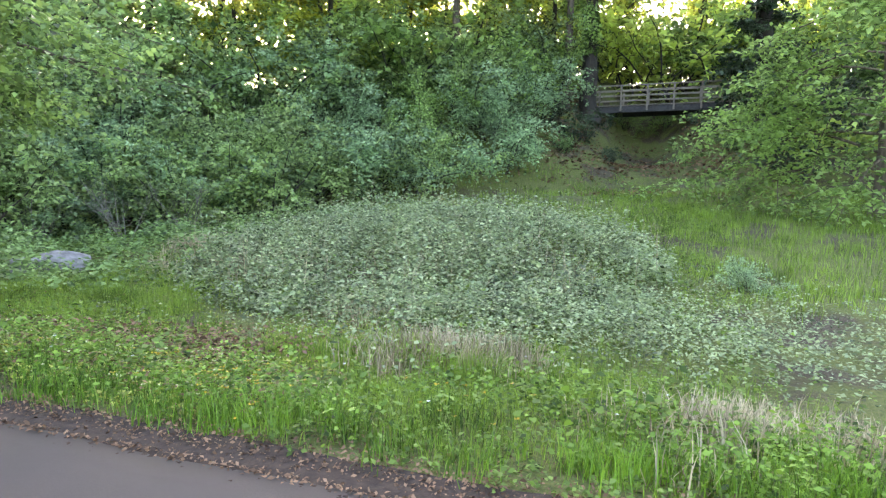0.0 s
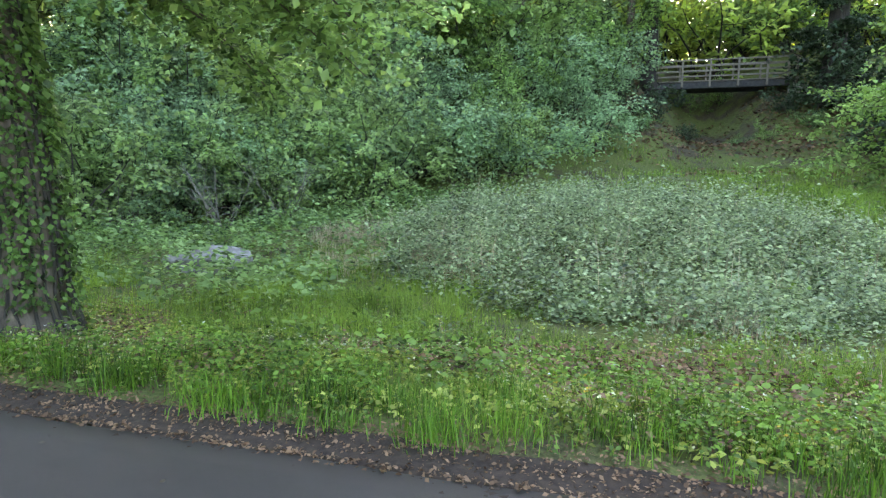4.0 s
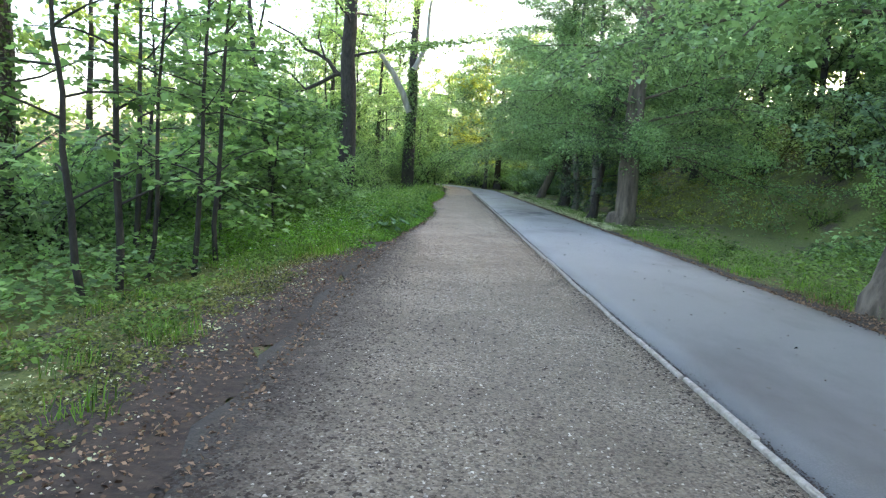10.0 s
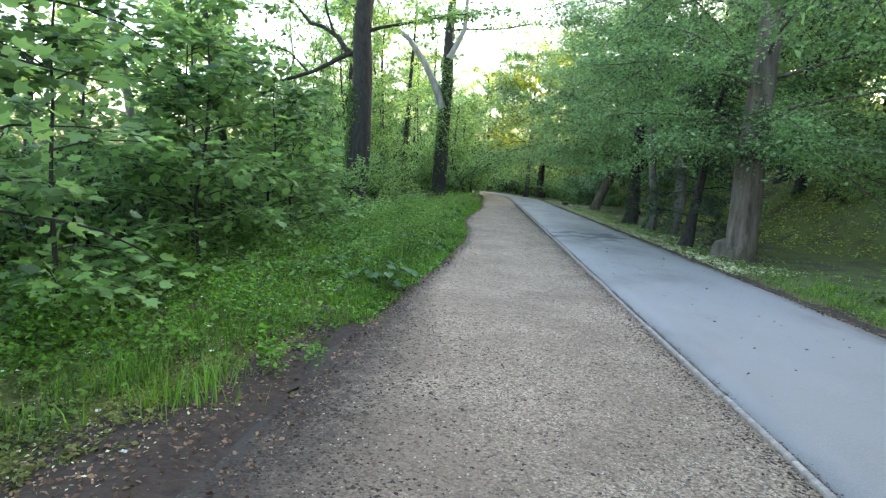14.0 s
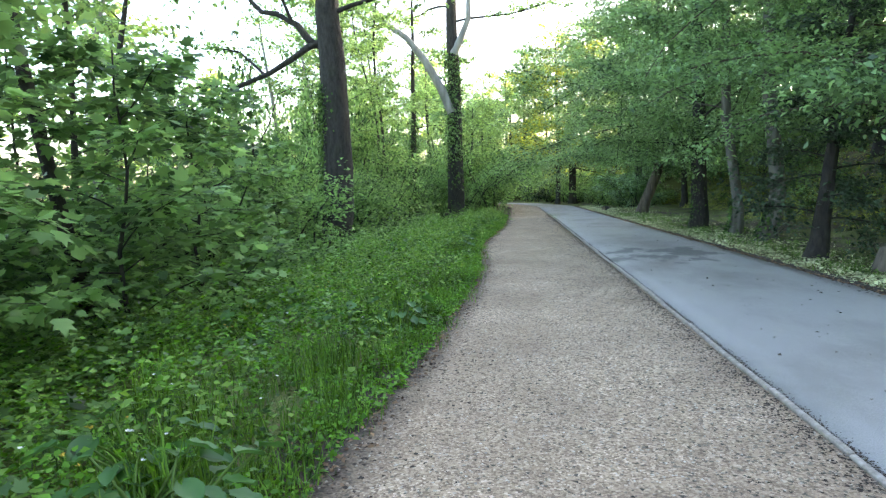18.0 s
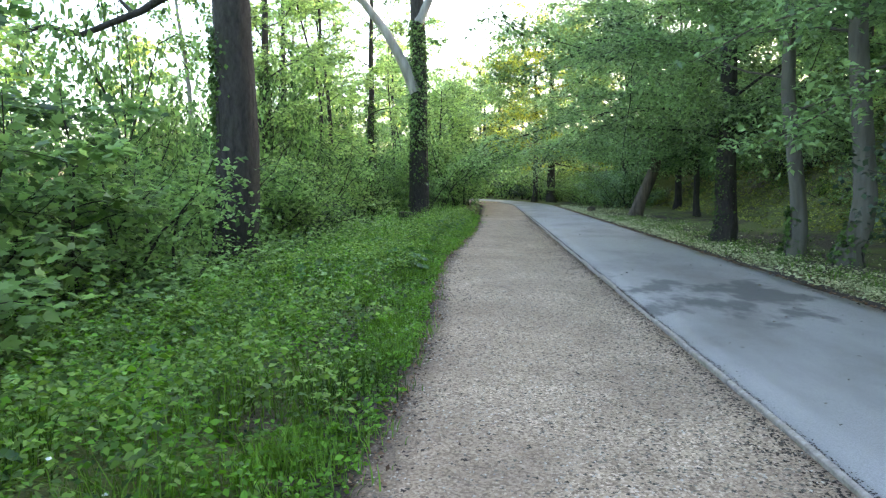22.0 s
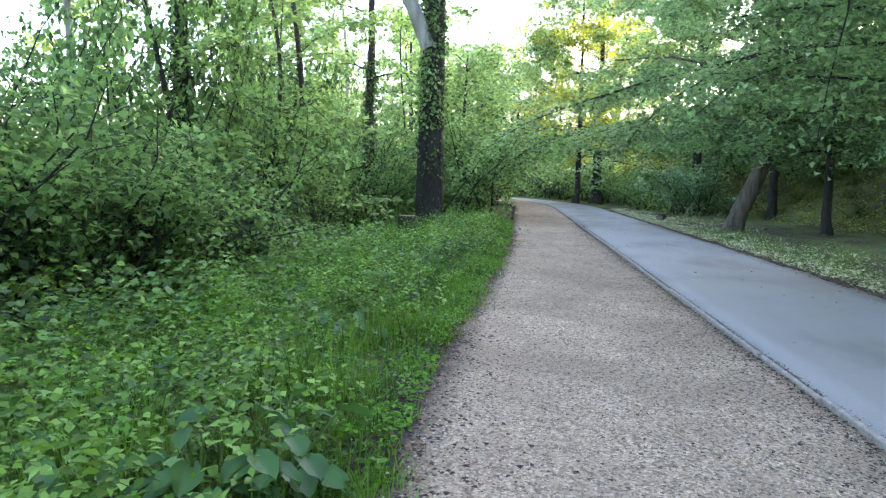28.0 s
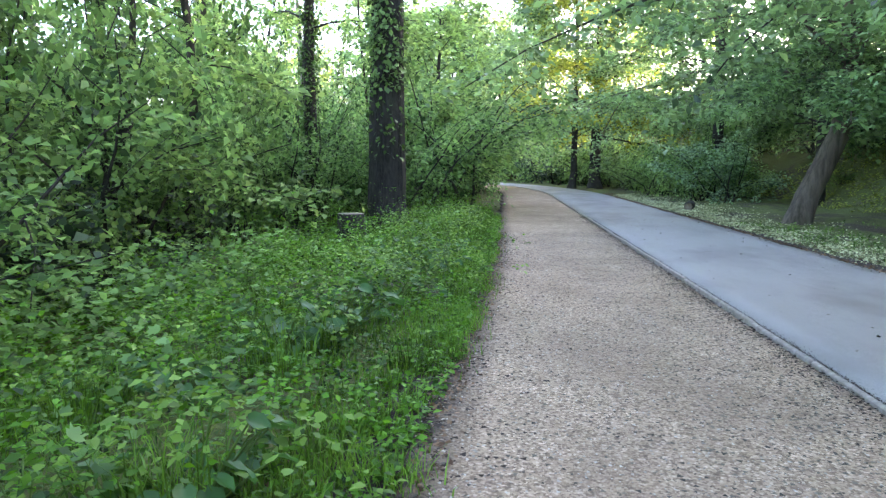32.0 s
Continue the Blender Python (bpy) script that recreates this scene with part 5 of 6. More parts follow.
# lush verge left of the gravel
n = 8200
y = rh.uniform(11.5, 48, n)
u = rh.uniform(0, 1, n) ** 0.85
x = gravel_left(y) - 0.05 + 0.22 * hnoise(y * 2.3, y, 1.2, 6.0) - u * 4.2
keep = (hnoise(x, y, 1.9, 4.0) > -0.25 - 0.3 * (gravel_left(y) - x > 2.0)) & (((x + 1.0) / 0.42) ** 2 + ((y - 18.35) / 0.5) ** 2 > 1)
x, y = x[keep], y[keep]
hill = np.clip(0.62 + 1.2 * hnoise(x, y, 2.3, 5.0), 0.2, 1.9)
herbs("verge_herbs", x, y, (0.15 + 0.46 * sstep(0, 1.2, gravel_left(y) - x)) * hill, 0.042, 20, rh, LEAF_LUSH, "lush green nettles and ground elder along the gravel path")
n = 1500
y = rh.uniform(12, 47, n)
x = gravel_left(y) - 0.2 - rh.uniform(0, 1, n) * 3.8
herbs("verge_herbs", x, y, 0.30 * np.clip(0.5 + hnoise(x, y, 1.1, 9.0), 0.15, 1.4), 0.045, 9, rh, LEAF_PALE, "paler green broad-leaved herbs in the verge", shape=HEART)
n = 1500
y = rh.uniform(14, 46, n)
x = gravel_left(y) - 0.5 - rh.uniform(0, 1, n) ** 0.8 * 3.6
herbs("verge_herbs", x[:800], y[:800], 0.42, 0.06, 7, rh, LEAF_MAPLE, "young maple seedlings and broad herbs in the verge", shape=LOBES)
n = 2600
y = rh.uniform(2, 14, n)
x = gravel_left(y) - 0.9 - rh.gamma(1.8, 0.8, n)
keep = hnoise(x, y, 1.4, 8.0) > 0.05
x, y = x[keep], y[keep]
herbs("verge_herbs", x, y, 0.15, 0.05, 8, rh, LEAF_HERB, "low yellowish-green herbs under the saplings")
n = 6000
y = rh.uniform(2, 16, n)
x = gravel_left(y) - 0.45 - rh.gamma(2.0, 0.5, n)
keep = hnoise(x, y, 1.7, 2.0) > -0.3
x, y = x[keep], y[keep]
herbs("verge_herbs", x, y, 0.07, 0.032, 7, rh, LEAF_MOSS_SHADED, "yellowish low ground plants among the litter")
n = 2800
y = rh.uniform(1, 14, n)
x = gravel_left(y) - 0.15 - rh.gamma(1.9, 0.5, n)
keep = hnoise(x, y, 1.2, 12.0) > -0.1
x, y = x[keep], y[keep]
flat_leaves("fallen_blossom", x, y, gz(x, y) + rh.uniform(0.01, 0.06, len(x)), 0.019, rh, LITTER_PALE, "pale fallen blossom flecks on the dark soil", "leaf litter")
n = 5200
y = rh.uniform(-9, 4.5, n)
x = ASPHALT_X + 0.4 + rh.gamma(2.2, 0.75, n)
herbs("path_side_herbs", x, y, 0.11, 0.05, 6, rh, LEAF_YELLOWISH, "yellowish moss and low plants beside the asphalt")
n = 1300
y = rh.uniform(4, 22, n)
x = -3.4 - rh.gamma(1.5, 1.2, n)
herbs("forest_floor_herbs", x, y, 0.5, 0.085, 6, rh, LEAF_MAPLE, "seedlings with lobed leaves under the trees", shape=LOBES)
n = 1300
y = rh.uniform(17, 38, n)
x = gravel_left(y) - 2.3 - rh.uniform(0, 1, n) * 2.4
herbs("verge_herbs", x, y, 0.75, 0.07, 11, rh, LEAF_MAPLE, "tall seedlings and nettles below the thicket", shape=LOBES)
cy = np.concatenate([rh.uniform(3, 14, 40), rh.uniform(13, 46, 280)])
cx = gravel_left(cy) - np.where(cy < 13, 0.5 + rh.gamma(1.5, 0.8, 320), rh.gamma(0.9, 0.6, 320) - 0.02)
x, y = tufts(cx, cy, 0.10, 60, rh)
grass("verge_grass", x, y, 0.18, rh, GRASS_DARK, "tufts of green grass along the gravel's edge")
cy = rh.uniform(13, 44, 150)
cx = gravel_left(cy) + rh.uniform(-0.40, 0.08, 150)
x, y = tufts(cx, cy, 0.07, 100, rh)
grass("verge_grass", x, y, 0.17, rh, GRASS_DARK, "ragged grass tufts spilling over the gravel's edge", 0.0035)
cy = rh.uniform(11, 18, 60)
cx = gravel_left(cy) - 0.3 - rh.uniform(0, 1.2, 60)
x, y = tufts(cx, cy, 0.12, 40, rh)
grass("tall_grass", x, y, 0.27, rh, GRASS_DARK, "taller bright grass on the verge")

# Dark leaf colour stands in for the shade in gaps between plants.
n = 6000
y = rh.uniform(12.5, 36, n)
x = gravel_left(y) - 0.12 - rh.uniform(0, 1, n) * 2.9
herbs("verge_herbs", x, y, 0.13, 0.03, 6, rh, LEAF_IVY, "tiny creeping herbs covering the soil of the verge, dark as the shade between plants")
n = 3600
y = rh.uniform(13.5, 46, n)
x = gravel_left(y) + 0.06 - rh.gamma(1.3, 0.12, n)
herbs("verge_herbs", x, y, 0.11, 0.042, 6, rh, LEAF_LUSH, "small herbs and seedlings fringing the gravel")
n = 3600
y = rh.uniform(22, 58, n)
x = toe(y) - 0.4 + rh.gamma(1.6, 1.7, n)
herbs("bank_herbs", x, y, 0.16, 0.075, 6, rh, LEAF_YELLOWISH, "yellow-green moss and low plants on the bank")
# leafy umbrellas on bare stalks, in clumps
cy = rh.uniform(15, 46, 90)
cx = gravel_left(cy) - 0.35 - rh.uniform(0, 1, 90) ** 1.2 * 3.0
x, y = tufts(cx, cy, 0.26, 17, rh)
herbs("verge_herbs", x, y, 0.50, 0.045, 13, rh, LEAF_PALE, "clumps of ground elder with pale layered leaves", low=0.7, spread=0.5)
cy = rh.uniform(15, 44, 130)
cx = gravel_left(cy) - 0.4 - rh.uniform(0, 1, 130) * 2.6
x, y = tufts(cx, cy, 0.10, 80, rh)
grass("tall_grass", x, y, 0.42, rh, GRASS_DARK, "long soft grass tufts among the verge herbs", 0.0035)
# right verge and meadow
n = 5200
y = rh.uniform(-14, 44, n)
x = ASPHALT_X + 0.28 + rh.gamma(1.5, 0.75, n)
keep = rh.uniform(0, 1, n) < np.where((y > -9) & (y < 4), 0.4, np.where(y < 17, 0.9, 0.35))
x, y = x[keep], y[keep]
herbs("path_side_herbs", x, y, 0.10 + 0.16 * sstep(0.3, 1.5, x - ASPHALT_X) * (y < 16), 0.043, 10, rh, LEAF_HERB, "low green herbs and moss beside the asphalt")
n = 5200
y = rh.uniform(-13, 17, n)
x = ASPHALT_X + 1.0 + rh.uniform(0, 1, n) * (np.minimum(toe(y), 24) - ASPHALT_X - 1.0)
keep = (hnoise(x, y, 0.8, 3.0) > -0.15) | (x > 10)
x, y = x[keep], y[keep]
herbs("meadow_herbs", x, y, 0.5 * np.clip(0.7 + 0.8 * hnoise(x, y, 0.9, 8.0), 0.3, 1.5), 0.075, 10, rh, LEAF_HERB, "tall meadow herbs and nettles")
n = 2600
y = rh.uniform(-2, 17, n)
x = 8.5 + rh.uniform(0, 1, n) * (np.minimum(toe(y), 24) - 8.5)
herbs("meadow_herbs", x, y, 0.7 * np.clip(0.7 + 0.8 * hnoise(x, y, 0.8, 2.0), 0.3, 1.5), 0.14, 9, rh, LEAF_NETTLE, "fresh green nettles below the wood's edge")
n = 1700
y = rh.uniform(-13.5, -2, n)
x = ASPHALT_X + 0.45 + rh.gamma(2.2, 0.6, n)
keep = hnoise(x, y, 1.0, 1.0) > -0.1
x, y = x[keep], y[keep]
herbs("meadow_herbs", x, y, 0.26, 0.042, 14, rh, LEAF_PALE, "pale green leafy herbs between asphalt and meadow")
n = 380
y = rh.uniform(-13.5, -3, n)
x = ASPHALT_X + 0.7 + rh.gamma(2.5, 0.8, n)
keep = hnoise(x, y, 1.3, 7.0) > 0.15
x, y = x[keep], y[keep]
herbs("meadow_herbs", x, y, 0.30, 0.05, 7, rh, LEAF_PALE, "broad-leaved pale green herbs in the meadow", shape=HEART)
# bramble thicket
n = 5600
a = rh.uniform(0, 6.28, n)
r = rh.uniform(0, 1, n) ** 0.5
x = 15.5 + np.cos(a) * r * 5.8 + 0.5 * np.sin(a) * r
y = -6.4 + np.sin(a) * r * 5.6
keep = hnoise(x, y, 0.75, 2.0) > -0.28
x, y, r = x[keep], y[keep], r[keep]
herbs("bramble_thicket", x, y, (0.5 + 0.9 * (1 - r ** 2)) * (0.75 + 0.55 * hnoise(x, y, 1.1)), 0.088, 14, rh, LEAF_GREY, "grey-green bramble thicket with pale leaf undersides", "brambles", spread=0.75)
n = 1300
x = rh.normal(size=n) * 1.6 + 10.8
y = rh.normal(size=n) * 2.4 - 10.5
herbs("bramble_thicket", x, y, 0.55, 0.058, 16, rh, LEAF_GREY, "low grey-green brambles in the meadow", "brambles", spread=0.8)
n = 500
a = rh.uniform(0, 6.28, n)
r = rh.uniform(0, 1, n) ** 0.5
grass("dead_stalks", 15.2 + np.cos(a) * r * 5.5, -6.4 + np.sin(a) * r * 5.4, 1.35, rh, STRAW, "thin dead stalks standing in the bramble thicket", 0.005)
n = 520
a = rh.uniform(0, 6.28, n)
r = rh.uniform(0, 1, n) ** 0.5
x, y = 15.2 + np.cos(a) * r * 5.4, -6.6 + np.sin(a) * r * 5.0
herbs("bramble_thicket", x, y, (1.0 + 0.7 * (1 - r ** 2)) * (0.8 + 0.4 * hnoise(x, y, 1.6, 3.0)), 0.085, 22, rh, LEAF_GREY, "taller leafy shoots rising out of the brambles", "brambles", spread=0.35, low=0.35)
# bright grass
gc = [(8.0, -4.4, 1.0, 75), (9.5, -1.5, 1.0, 90), (7.6, -8.4, 0.6, 70), (8.0, -11.2, 0.7, 70), (6.2, -9.5, 0.6, 16), (9.8, 3.6, 1.1, 160), (5.6, -4.5, 0.5, 30), (5.6, -7.0, 0.6, 20), (6.6, -11.8, 0.6, 30), (6.8, -6.3, 0.5, 26), (5.3, -12.0, 0.5, 14), (12.9, -0.9, 1.0, 80), (6.4, 2.2, 0.8, 60), (5.5, -10.6, 0.45, 34), (5.3, -8.6, 0.4, 30), (5.9, -7.2, 0.5, 30), (7.0, -9.2, 0.6, 34), (5.1, -6.0, 0.35, 16), (9.6, 4.0, 0.8, 90), (9.4, 6.2, 1.1, 190), (8.2, 5.0, 0.6, 60), (7.0, -3.0, 0.7, 40), (6.4, -1.4, 0.8, 22), (8.8, -2.4, 0.8, 60), (10.4, -3.6, 1.0, 80), (7.2, 1.0, 0.7, 60), (6.0, -9.8, 0.5, 30), (6.9, -10.6, 0.5, 40), (7.6, -9.6, 0.5, 36), (11.0, 7.2, 0.9, 90)]
cx = np.concatenate([rh.normal(size=k) * s + a for a, b, s, k in gc] + [14 + 17 * rh.uniform(0, 1, 560) ** 0.8])
cy = np.concatenate([rh.normal(size=k) * s + b for a, b, s, k in gc] + [rh.uniform(-20, -9, 560)])
x, y = tufts(cx, cy, 0.13, 40, rh)
keep = x > ASPHALT_X + 0.35
x, y = x[keep], y[keep]
grass("meadow_grass", x, y, np.where(x > 14, 0.28, np.where(x < 7, 0.20, 0.34)), rh, GRASS, "bright green tall grass in the meadow", 0.0028)
n = 5200
x = rh.uniform(28, 40, n)
y = rh.uniform(-17, -4, n)
flat_leaves("leaf_litter", x, y, gz(x, y) + 0.02, 0.16, rh, LITTER, "brown dead leaves on the bank under the bridge", "leaf litter")
cx = np.concatenate([rh.uniform(20, 30.5, 420), rh.uniform(13, 24, 420)])
cy = np.concatenate([rh.uniform(-14, -2, 420), rh.uniform(-18, -10, 420)])
x, y = tufts(cx, cy, 0.2, 18, rh)
grass("meadow_grass", x, y, 0.30, rh, GRASS, "tall grass at the head of the meadow", 0.007)
n = 2200
x = 7.1 + rh.normal(size=n) * 0.5
y = -6.9 + rh.normal(size=n) * 0.8
flat_leaves("leaf_litter", x, y, gz(x, y) + rh.uniform(0.02, 0.26, n), 0.055, rh, LITTER, "patch of brown dead leaves in the meadow", "leaf litter")
n = 15000
x = ASPHALT_X + 0.5 + rh.gamma(2.4, 0.85, n)
y = rh.uniform(-9.5, 0.5, n)
keep = hnoise(x, y, 0.9, 5.0) > -0.05
x, y = x[keep], y[keep]
flat_leaves("leaf_litter", x, y, gz(x, y) + rh.uniform(0.02, 0.16, len(x)), 0.042, rh, LITTER, "brown dead leaves lying between the meadow's tufts", "leaf litter")
n = 9000
x = ASPHALT_X + 0.5 + rh.gamma(2.2, 0.9, n)
y = rh.uniform(-9.5, 1.5, n)
keep = hnoise(x, y, 0.8, 9.0) > 0.0
x, y = x[keep], y[keep]
flat_leaves("fallen_blossom", x, y, gz(x, y) + rh.uniform(0.03, 0.17, len(x)), 0.028, rh, LITTER_PALE, "pale fallen blossom scattered over moss and litter", "leaf litter")
cy = rh.uniform(-14, 44, 420)
cx = ASPHALT_X + 0.25 + rh.gamma(1.4, 0.5, 420)
x, y = tufts(cx, cy, 0.09, 40, rh)
keep = ((y < 18) | (rh.uniform(0, 1, len(y)) < 0.2)) & (x > ASPHALT_X + 0.16)
x, y = x[keep], y[keep]
grass("path_side_grass", x, y, 0.16, rh, GRASS_DARK, "grass tufts beside the asphalt")
cy = rh.uniform(-13.5, -1.5, 100)
cx = ASPHALT_X + 0.42 + rh.gamma(1.5, 0.3, 100)
x, y = tufts(cx, cy, 0.09, 70, rh)
grass("path_side_grass", x, y, 0.27, rh, GRASS_DARK, "dense dark green grass clumps at the asphalt's edge", 0.003)
# dry straw
sc = [(14.3, -2.2, 0.9, 110), (13.2, -3.4, 0.6, 60), (15.4, 0.0, 0.5, 40), (7.9, -10.0, 0.35, 40), (7.5, -9.3, 0.3, 24), (6.0, -12.5, 0.4, 44), (10.5, -7.4, 0.5, 40)]
cx = np.concatenate([rh.normal(size=k) * s + a for a, b, s, k in sc])
cy = np.concatenate([rh.normal(size=k) * s + b for a, b, s, k in sc])
x, y = tufts(cx, cy, 0.14, 28, rh)
grass("dry_grass", x, y, np.where(y < -11, 0.34, 0.42), rh, STRAW, "dry straw-coloured grass left from last year", 0.005)


# ---- yellow and white flowers ----
def blossoms(name, x, y, z, size, rng, mat, label):
    n = len(x)
    items = []
    for k in range(5):
        a = k * 1.257 + rng.uniform(0, 6.28, 1)
        o = np.stack([np.cos(a) + 0 * x, np.sin(a) + 0 * x, 0.35 + 0 * x], -1)
        items.append(leaf_arrays(np.stack([x, y, z], -1), o, size, rng, 0.75, 0.05, 0.2))
    v, f = join_arrays(items)
    return tagged(mesh_np(name, v, f, mat), label, "flowers", kind="stuff")


YELLOW = plain_mat("yellow_petal", (0.48, 0.34, 0.02), (0.6, 0.44, 0.04), 10, 0.6, 0.001)
WHITE = plain_mat("white_petal", (0.65, 0.68, 0.62), (0.8, 0.8, 0.76), 10, 0.6, 0.001)
fc = np.array([(4.7, -8.5), (4.85, -8.85), (4.75, -9.05), (4.65, -9.25), (4.6, -9.4), (4.7, -7.3), (4.75, -6.2), (4.6, -9.6), (4.9, -10.9), (5.0, -10.5), (-1.6, 15.25), (-2.0, 19.4), (-2.8, 19.5), (-2.3, 17.9)])
pick = rh.integers(0, len(fc), 110)
x = fc[pick, 0] + rh.normal(size=110) * 0.10
y = fc[pick, 1] + rh.normal(size=110) * 0.14
blossoms("yellow_flowers", x, y, gz(x, y) + rh.uniform(0.24, 0.46, len(x)), 0.019, rh, YELLOW, "small yellow celandine flowers among the herbs")
y = rh.uniform(-12, 20, 120)
x = np.where(y < 8, 4.9 + rh.gamma(2, 0.4, 120), -1.2 - rh.uniform(0, 1.8, 120))
blossoms("white_flowers", x, y, gz(x, y) + rh.uniform(0.15, 0.4, 120), 0.016, rh, WHITE, "tiny white flowers among the grass")


# ---- burdock ----
def burdock_leaf(base, d, size, rng):
    """A heart-shaped blade with a sunken midrib and a wavy margin."""
    rows = np.array([(-0.10, 0.14), (0.04, 0.36), (0.22, 0.45), (0.45, 0.42), (0.68, 0.30), (0.88, 0.14), (1.0, 0.01)])
    across = np.array([-1.0, -0.5, 0.0, 0.5, 1.0])
    out = unit(np.asarray(d, float))
    side = unit(np.cross(out, rng.normal(size=3) * 0.25 + np.array([0, 0, 1.0])))
    nor = np.cross(side, out)
    ph = rng.uniform(0, 6.28)
    v = []
    for k, (ly, w) in enumerate(rows):
        for a in across:
            lift = 0.16 * abs(a) - 0.22 * ly * ly + 0.05 * (abs(a) > 0.9) * math.sin(k * 2.6 + ph + a)
            v.append(np.asarray(base) + size * (out * (ly - 0.10 * abs(a) * (k == 0)) + side * a * w + nor * lift))
    i = np.arange(35).reshape(7, 5)
    return np.array(v), np.stack([i[:-1, :-1], i[:-1, 1:], i[1:, 1:], i[1:, :-1]], -1).reshape(-1, 4)


def make_burdock(seed, size):
    rng = np.random.default_rng(seed)
    root = tagged(new("burdock_plant"), "burdock with large heart-shaped dull green leaves", "plant", "burdock plants along the verge")
    for i in range(26):
        a = i * 2.4 + rng.uniform(-0.3, 0.3)
        ln = size * rng.uniform(0.6, 1.7)
        up = rng.uniform(0.6, 3.0)
        pts = limb_pts((0, 0, -0.02), (math.cos(a), math.sin(a), up), ln, rng, -0.5, 0.05, 5)
        mesh_np("stalk", *tube_arrays(pts, np.linspace(0.007, 0.004, 5), 5), LEAF_HERB, root, smooth=True)
        d = pts[-1] - pts[-2]
        mesh_np("leaf", *burdock_leaf(pts[-1], (d[0], d[1], -0.06 * ln + 0.1 * d[2]), size * rng.uniform(0.28, 0.52), rng), LEAF_BURDOCK, root, smooth=True)
    return root


LEAF_BURDOCK = leaf_mat("burdock_leaf", (0.014, 0.05, 0.011), (0.06, 0.14, 0.032), 0.3, 0.42, 4.0, gloss=0.4)
rb = np.random.default_rng(17)
BURDOCK = [(-2.69, 27.3), (-2.48, 27.45), (-2.35, 26.4), (-2.3, 26.1), (-2.0, 27.0), (-2.3, 28.9), (-1.55, 29.9), (-1.4, 27.15), (-1.15, 27.35), (-1.85, 31.75), (-1.3, 31.85), (-2.15, 31.0), (-1.6, 30.95),
           (-1.45, 34.1), (-1.7, 33.8), (-2.0, 33.1), (-3.6, 32.6), (-3.4, 32.9), (-1.95, 19.25), (-1.4, 18.65), (-1.0, 18.8), (-2.75, 20.4), (-1.45, 15.15), (-1.7, 15.6), (-1.2, 14.95), (-2.6, 18.8), (-2.4, 20.2),
           (-2.9, 23.6), (-2.5, 22.6), (-3.1, 22.0), (-2.2, 24.0), (-2.7, 24.6), (-3.0, 25.4), (-2.1, 25.2)]
spots = [(x, y, rb.uniform(0.9, 1.35)) for x, y in BURDOCK]
spots += [(float(gravel_left(yy)) - 0.4 - rb.gamma(1.6, 0.5), yy, rb.uniform(0.7, 1.15)) for yy in np.sort(rb.uniform(32, 42, 20))]
protos = [make_burdock(300 + k, 0.25) for k in range(3)]
for k, p in enumerate(protos):
    put_copies(p, spots[k::3], rb)


# ---- rock, mound, stump, log ----
def lump(name, seed, sx, sy, sz, mat, sub=4, amp=0.22, freq=1.6, parent=None):
    bm = bmesh.new()
    bmesh.ops.create_icosphere(bm, subdivisions=sub, radius=1.0)
    for v in bm.verts:
        k = 1 + amp * noise.noise(v.co * freq + Vector((seed, 0, 0))) + amp * 0.5 * noise.noise(v.co * freq * 2.7 + Vector((0, seed, 0)))
        v.co = Vector((v.co.x * sx, v.co.y * sy, max(v.co.z, -0.4) * sz)) * k
    for f in bm.faces:
        f.smooth = True
    me = bpy.data.meshes.new(name)
    bm.to_mesh(me)
    bm.free()
    me.materials.append(mat)
    ob = new(name, me)
    if parent is not None:
        ob.parent = parent
    return ob


ROCK = plain_mat("pale_grey_rock", (0.09, 0.085, 0.08), (0.34, 0.33, 0.32), 4.0, 0.85, 0.05)
MOSS = plain_mat("brown_green_moss", (0.025, 0.028, 0.01), (0.13, 0.125, 0.04), 9.0, 1.0, 0.05)
CUTWOOD = plain_mat("weathered_cut_wood", (0.16, 0.13, 0.09), (0.34, 0.29, 0.21), 12.0, 0.9, 0.01)
GREYWOOD = plain_mat("weathered_grey_timber", (0.11, 0.095, 0.075), (0.26, 0.225, 0.18), 7.0, 0.9, 0.01)
DARKWOOD = plain_mat("dark_bridge_beam", (0.018, 0.018, 0.02), (0.06, 0.058, 0.055), 5.0, 0.8, 0.01)
CONCRETE = plain_mat("concrete", (0.2, 0.19, 0.17), (0.36, 0.35, 0.32), 4.0, 0.95, 0.01)
rock = tagged(lump("boulder", 3.0, 0.92, 0.52, 0.30, ROCK, 4, 0.3), "flat pale grey boulder half sunk in the meadow", "rock")
rock.matrix_basis = pose(12.2, 1.55, float(ground_h(12.2, 1.55)) + 0.16, 4, -3, -42)
mound = new("mossy_mound")
mound.matrix_basis = pose(8.1, 2.9, float(ground_h(8.1, 2.9)), 0, 0, 20)
tagged(mound, "mossy root mound with red-brown litter on its flank", "mound")
lump("moss_cap", 7.0, 0.8, 0.6, 0.7, MOSS, 4, 0.55, 2.8, mound)
lump("earth_flank", 9.0, 0.8, 0.5, 0.55, plain_mat("red_brown_litter", (0.03, 0.017, 0.01), (0.15, 0.085, 0.05), 18.0, 1.0, 0.03), 4, 0.5, 3.0, mound).location = (-0.35, -0.5, -0.05)
rng = np.random.default_rng(5)
a = rng.uniform(0, 6.28, 260)
x, y = 8.1 + np.cos(a) * rng.uniform(0.3, 1.0, 260), 2.9 + np.sin(a) * rng.uniform(0.3, 1.0, 260)
flat_leaves("mound_litter", x, y, gz(x, y) + rng.uniform(0.1, 0.5, 260), 0.07, rng, LITTER, "dead leaves and twigs on the mossy mound", "leaf litter")
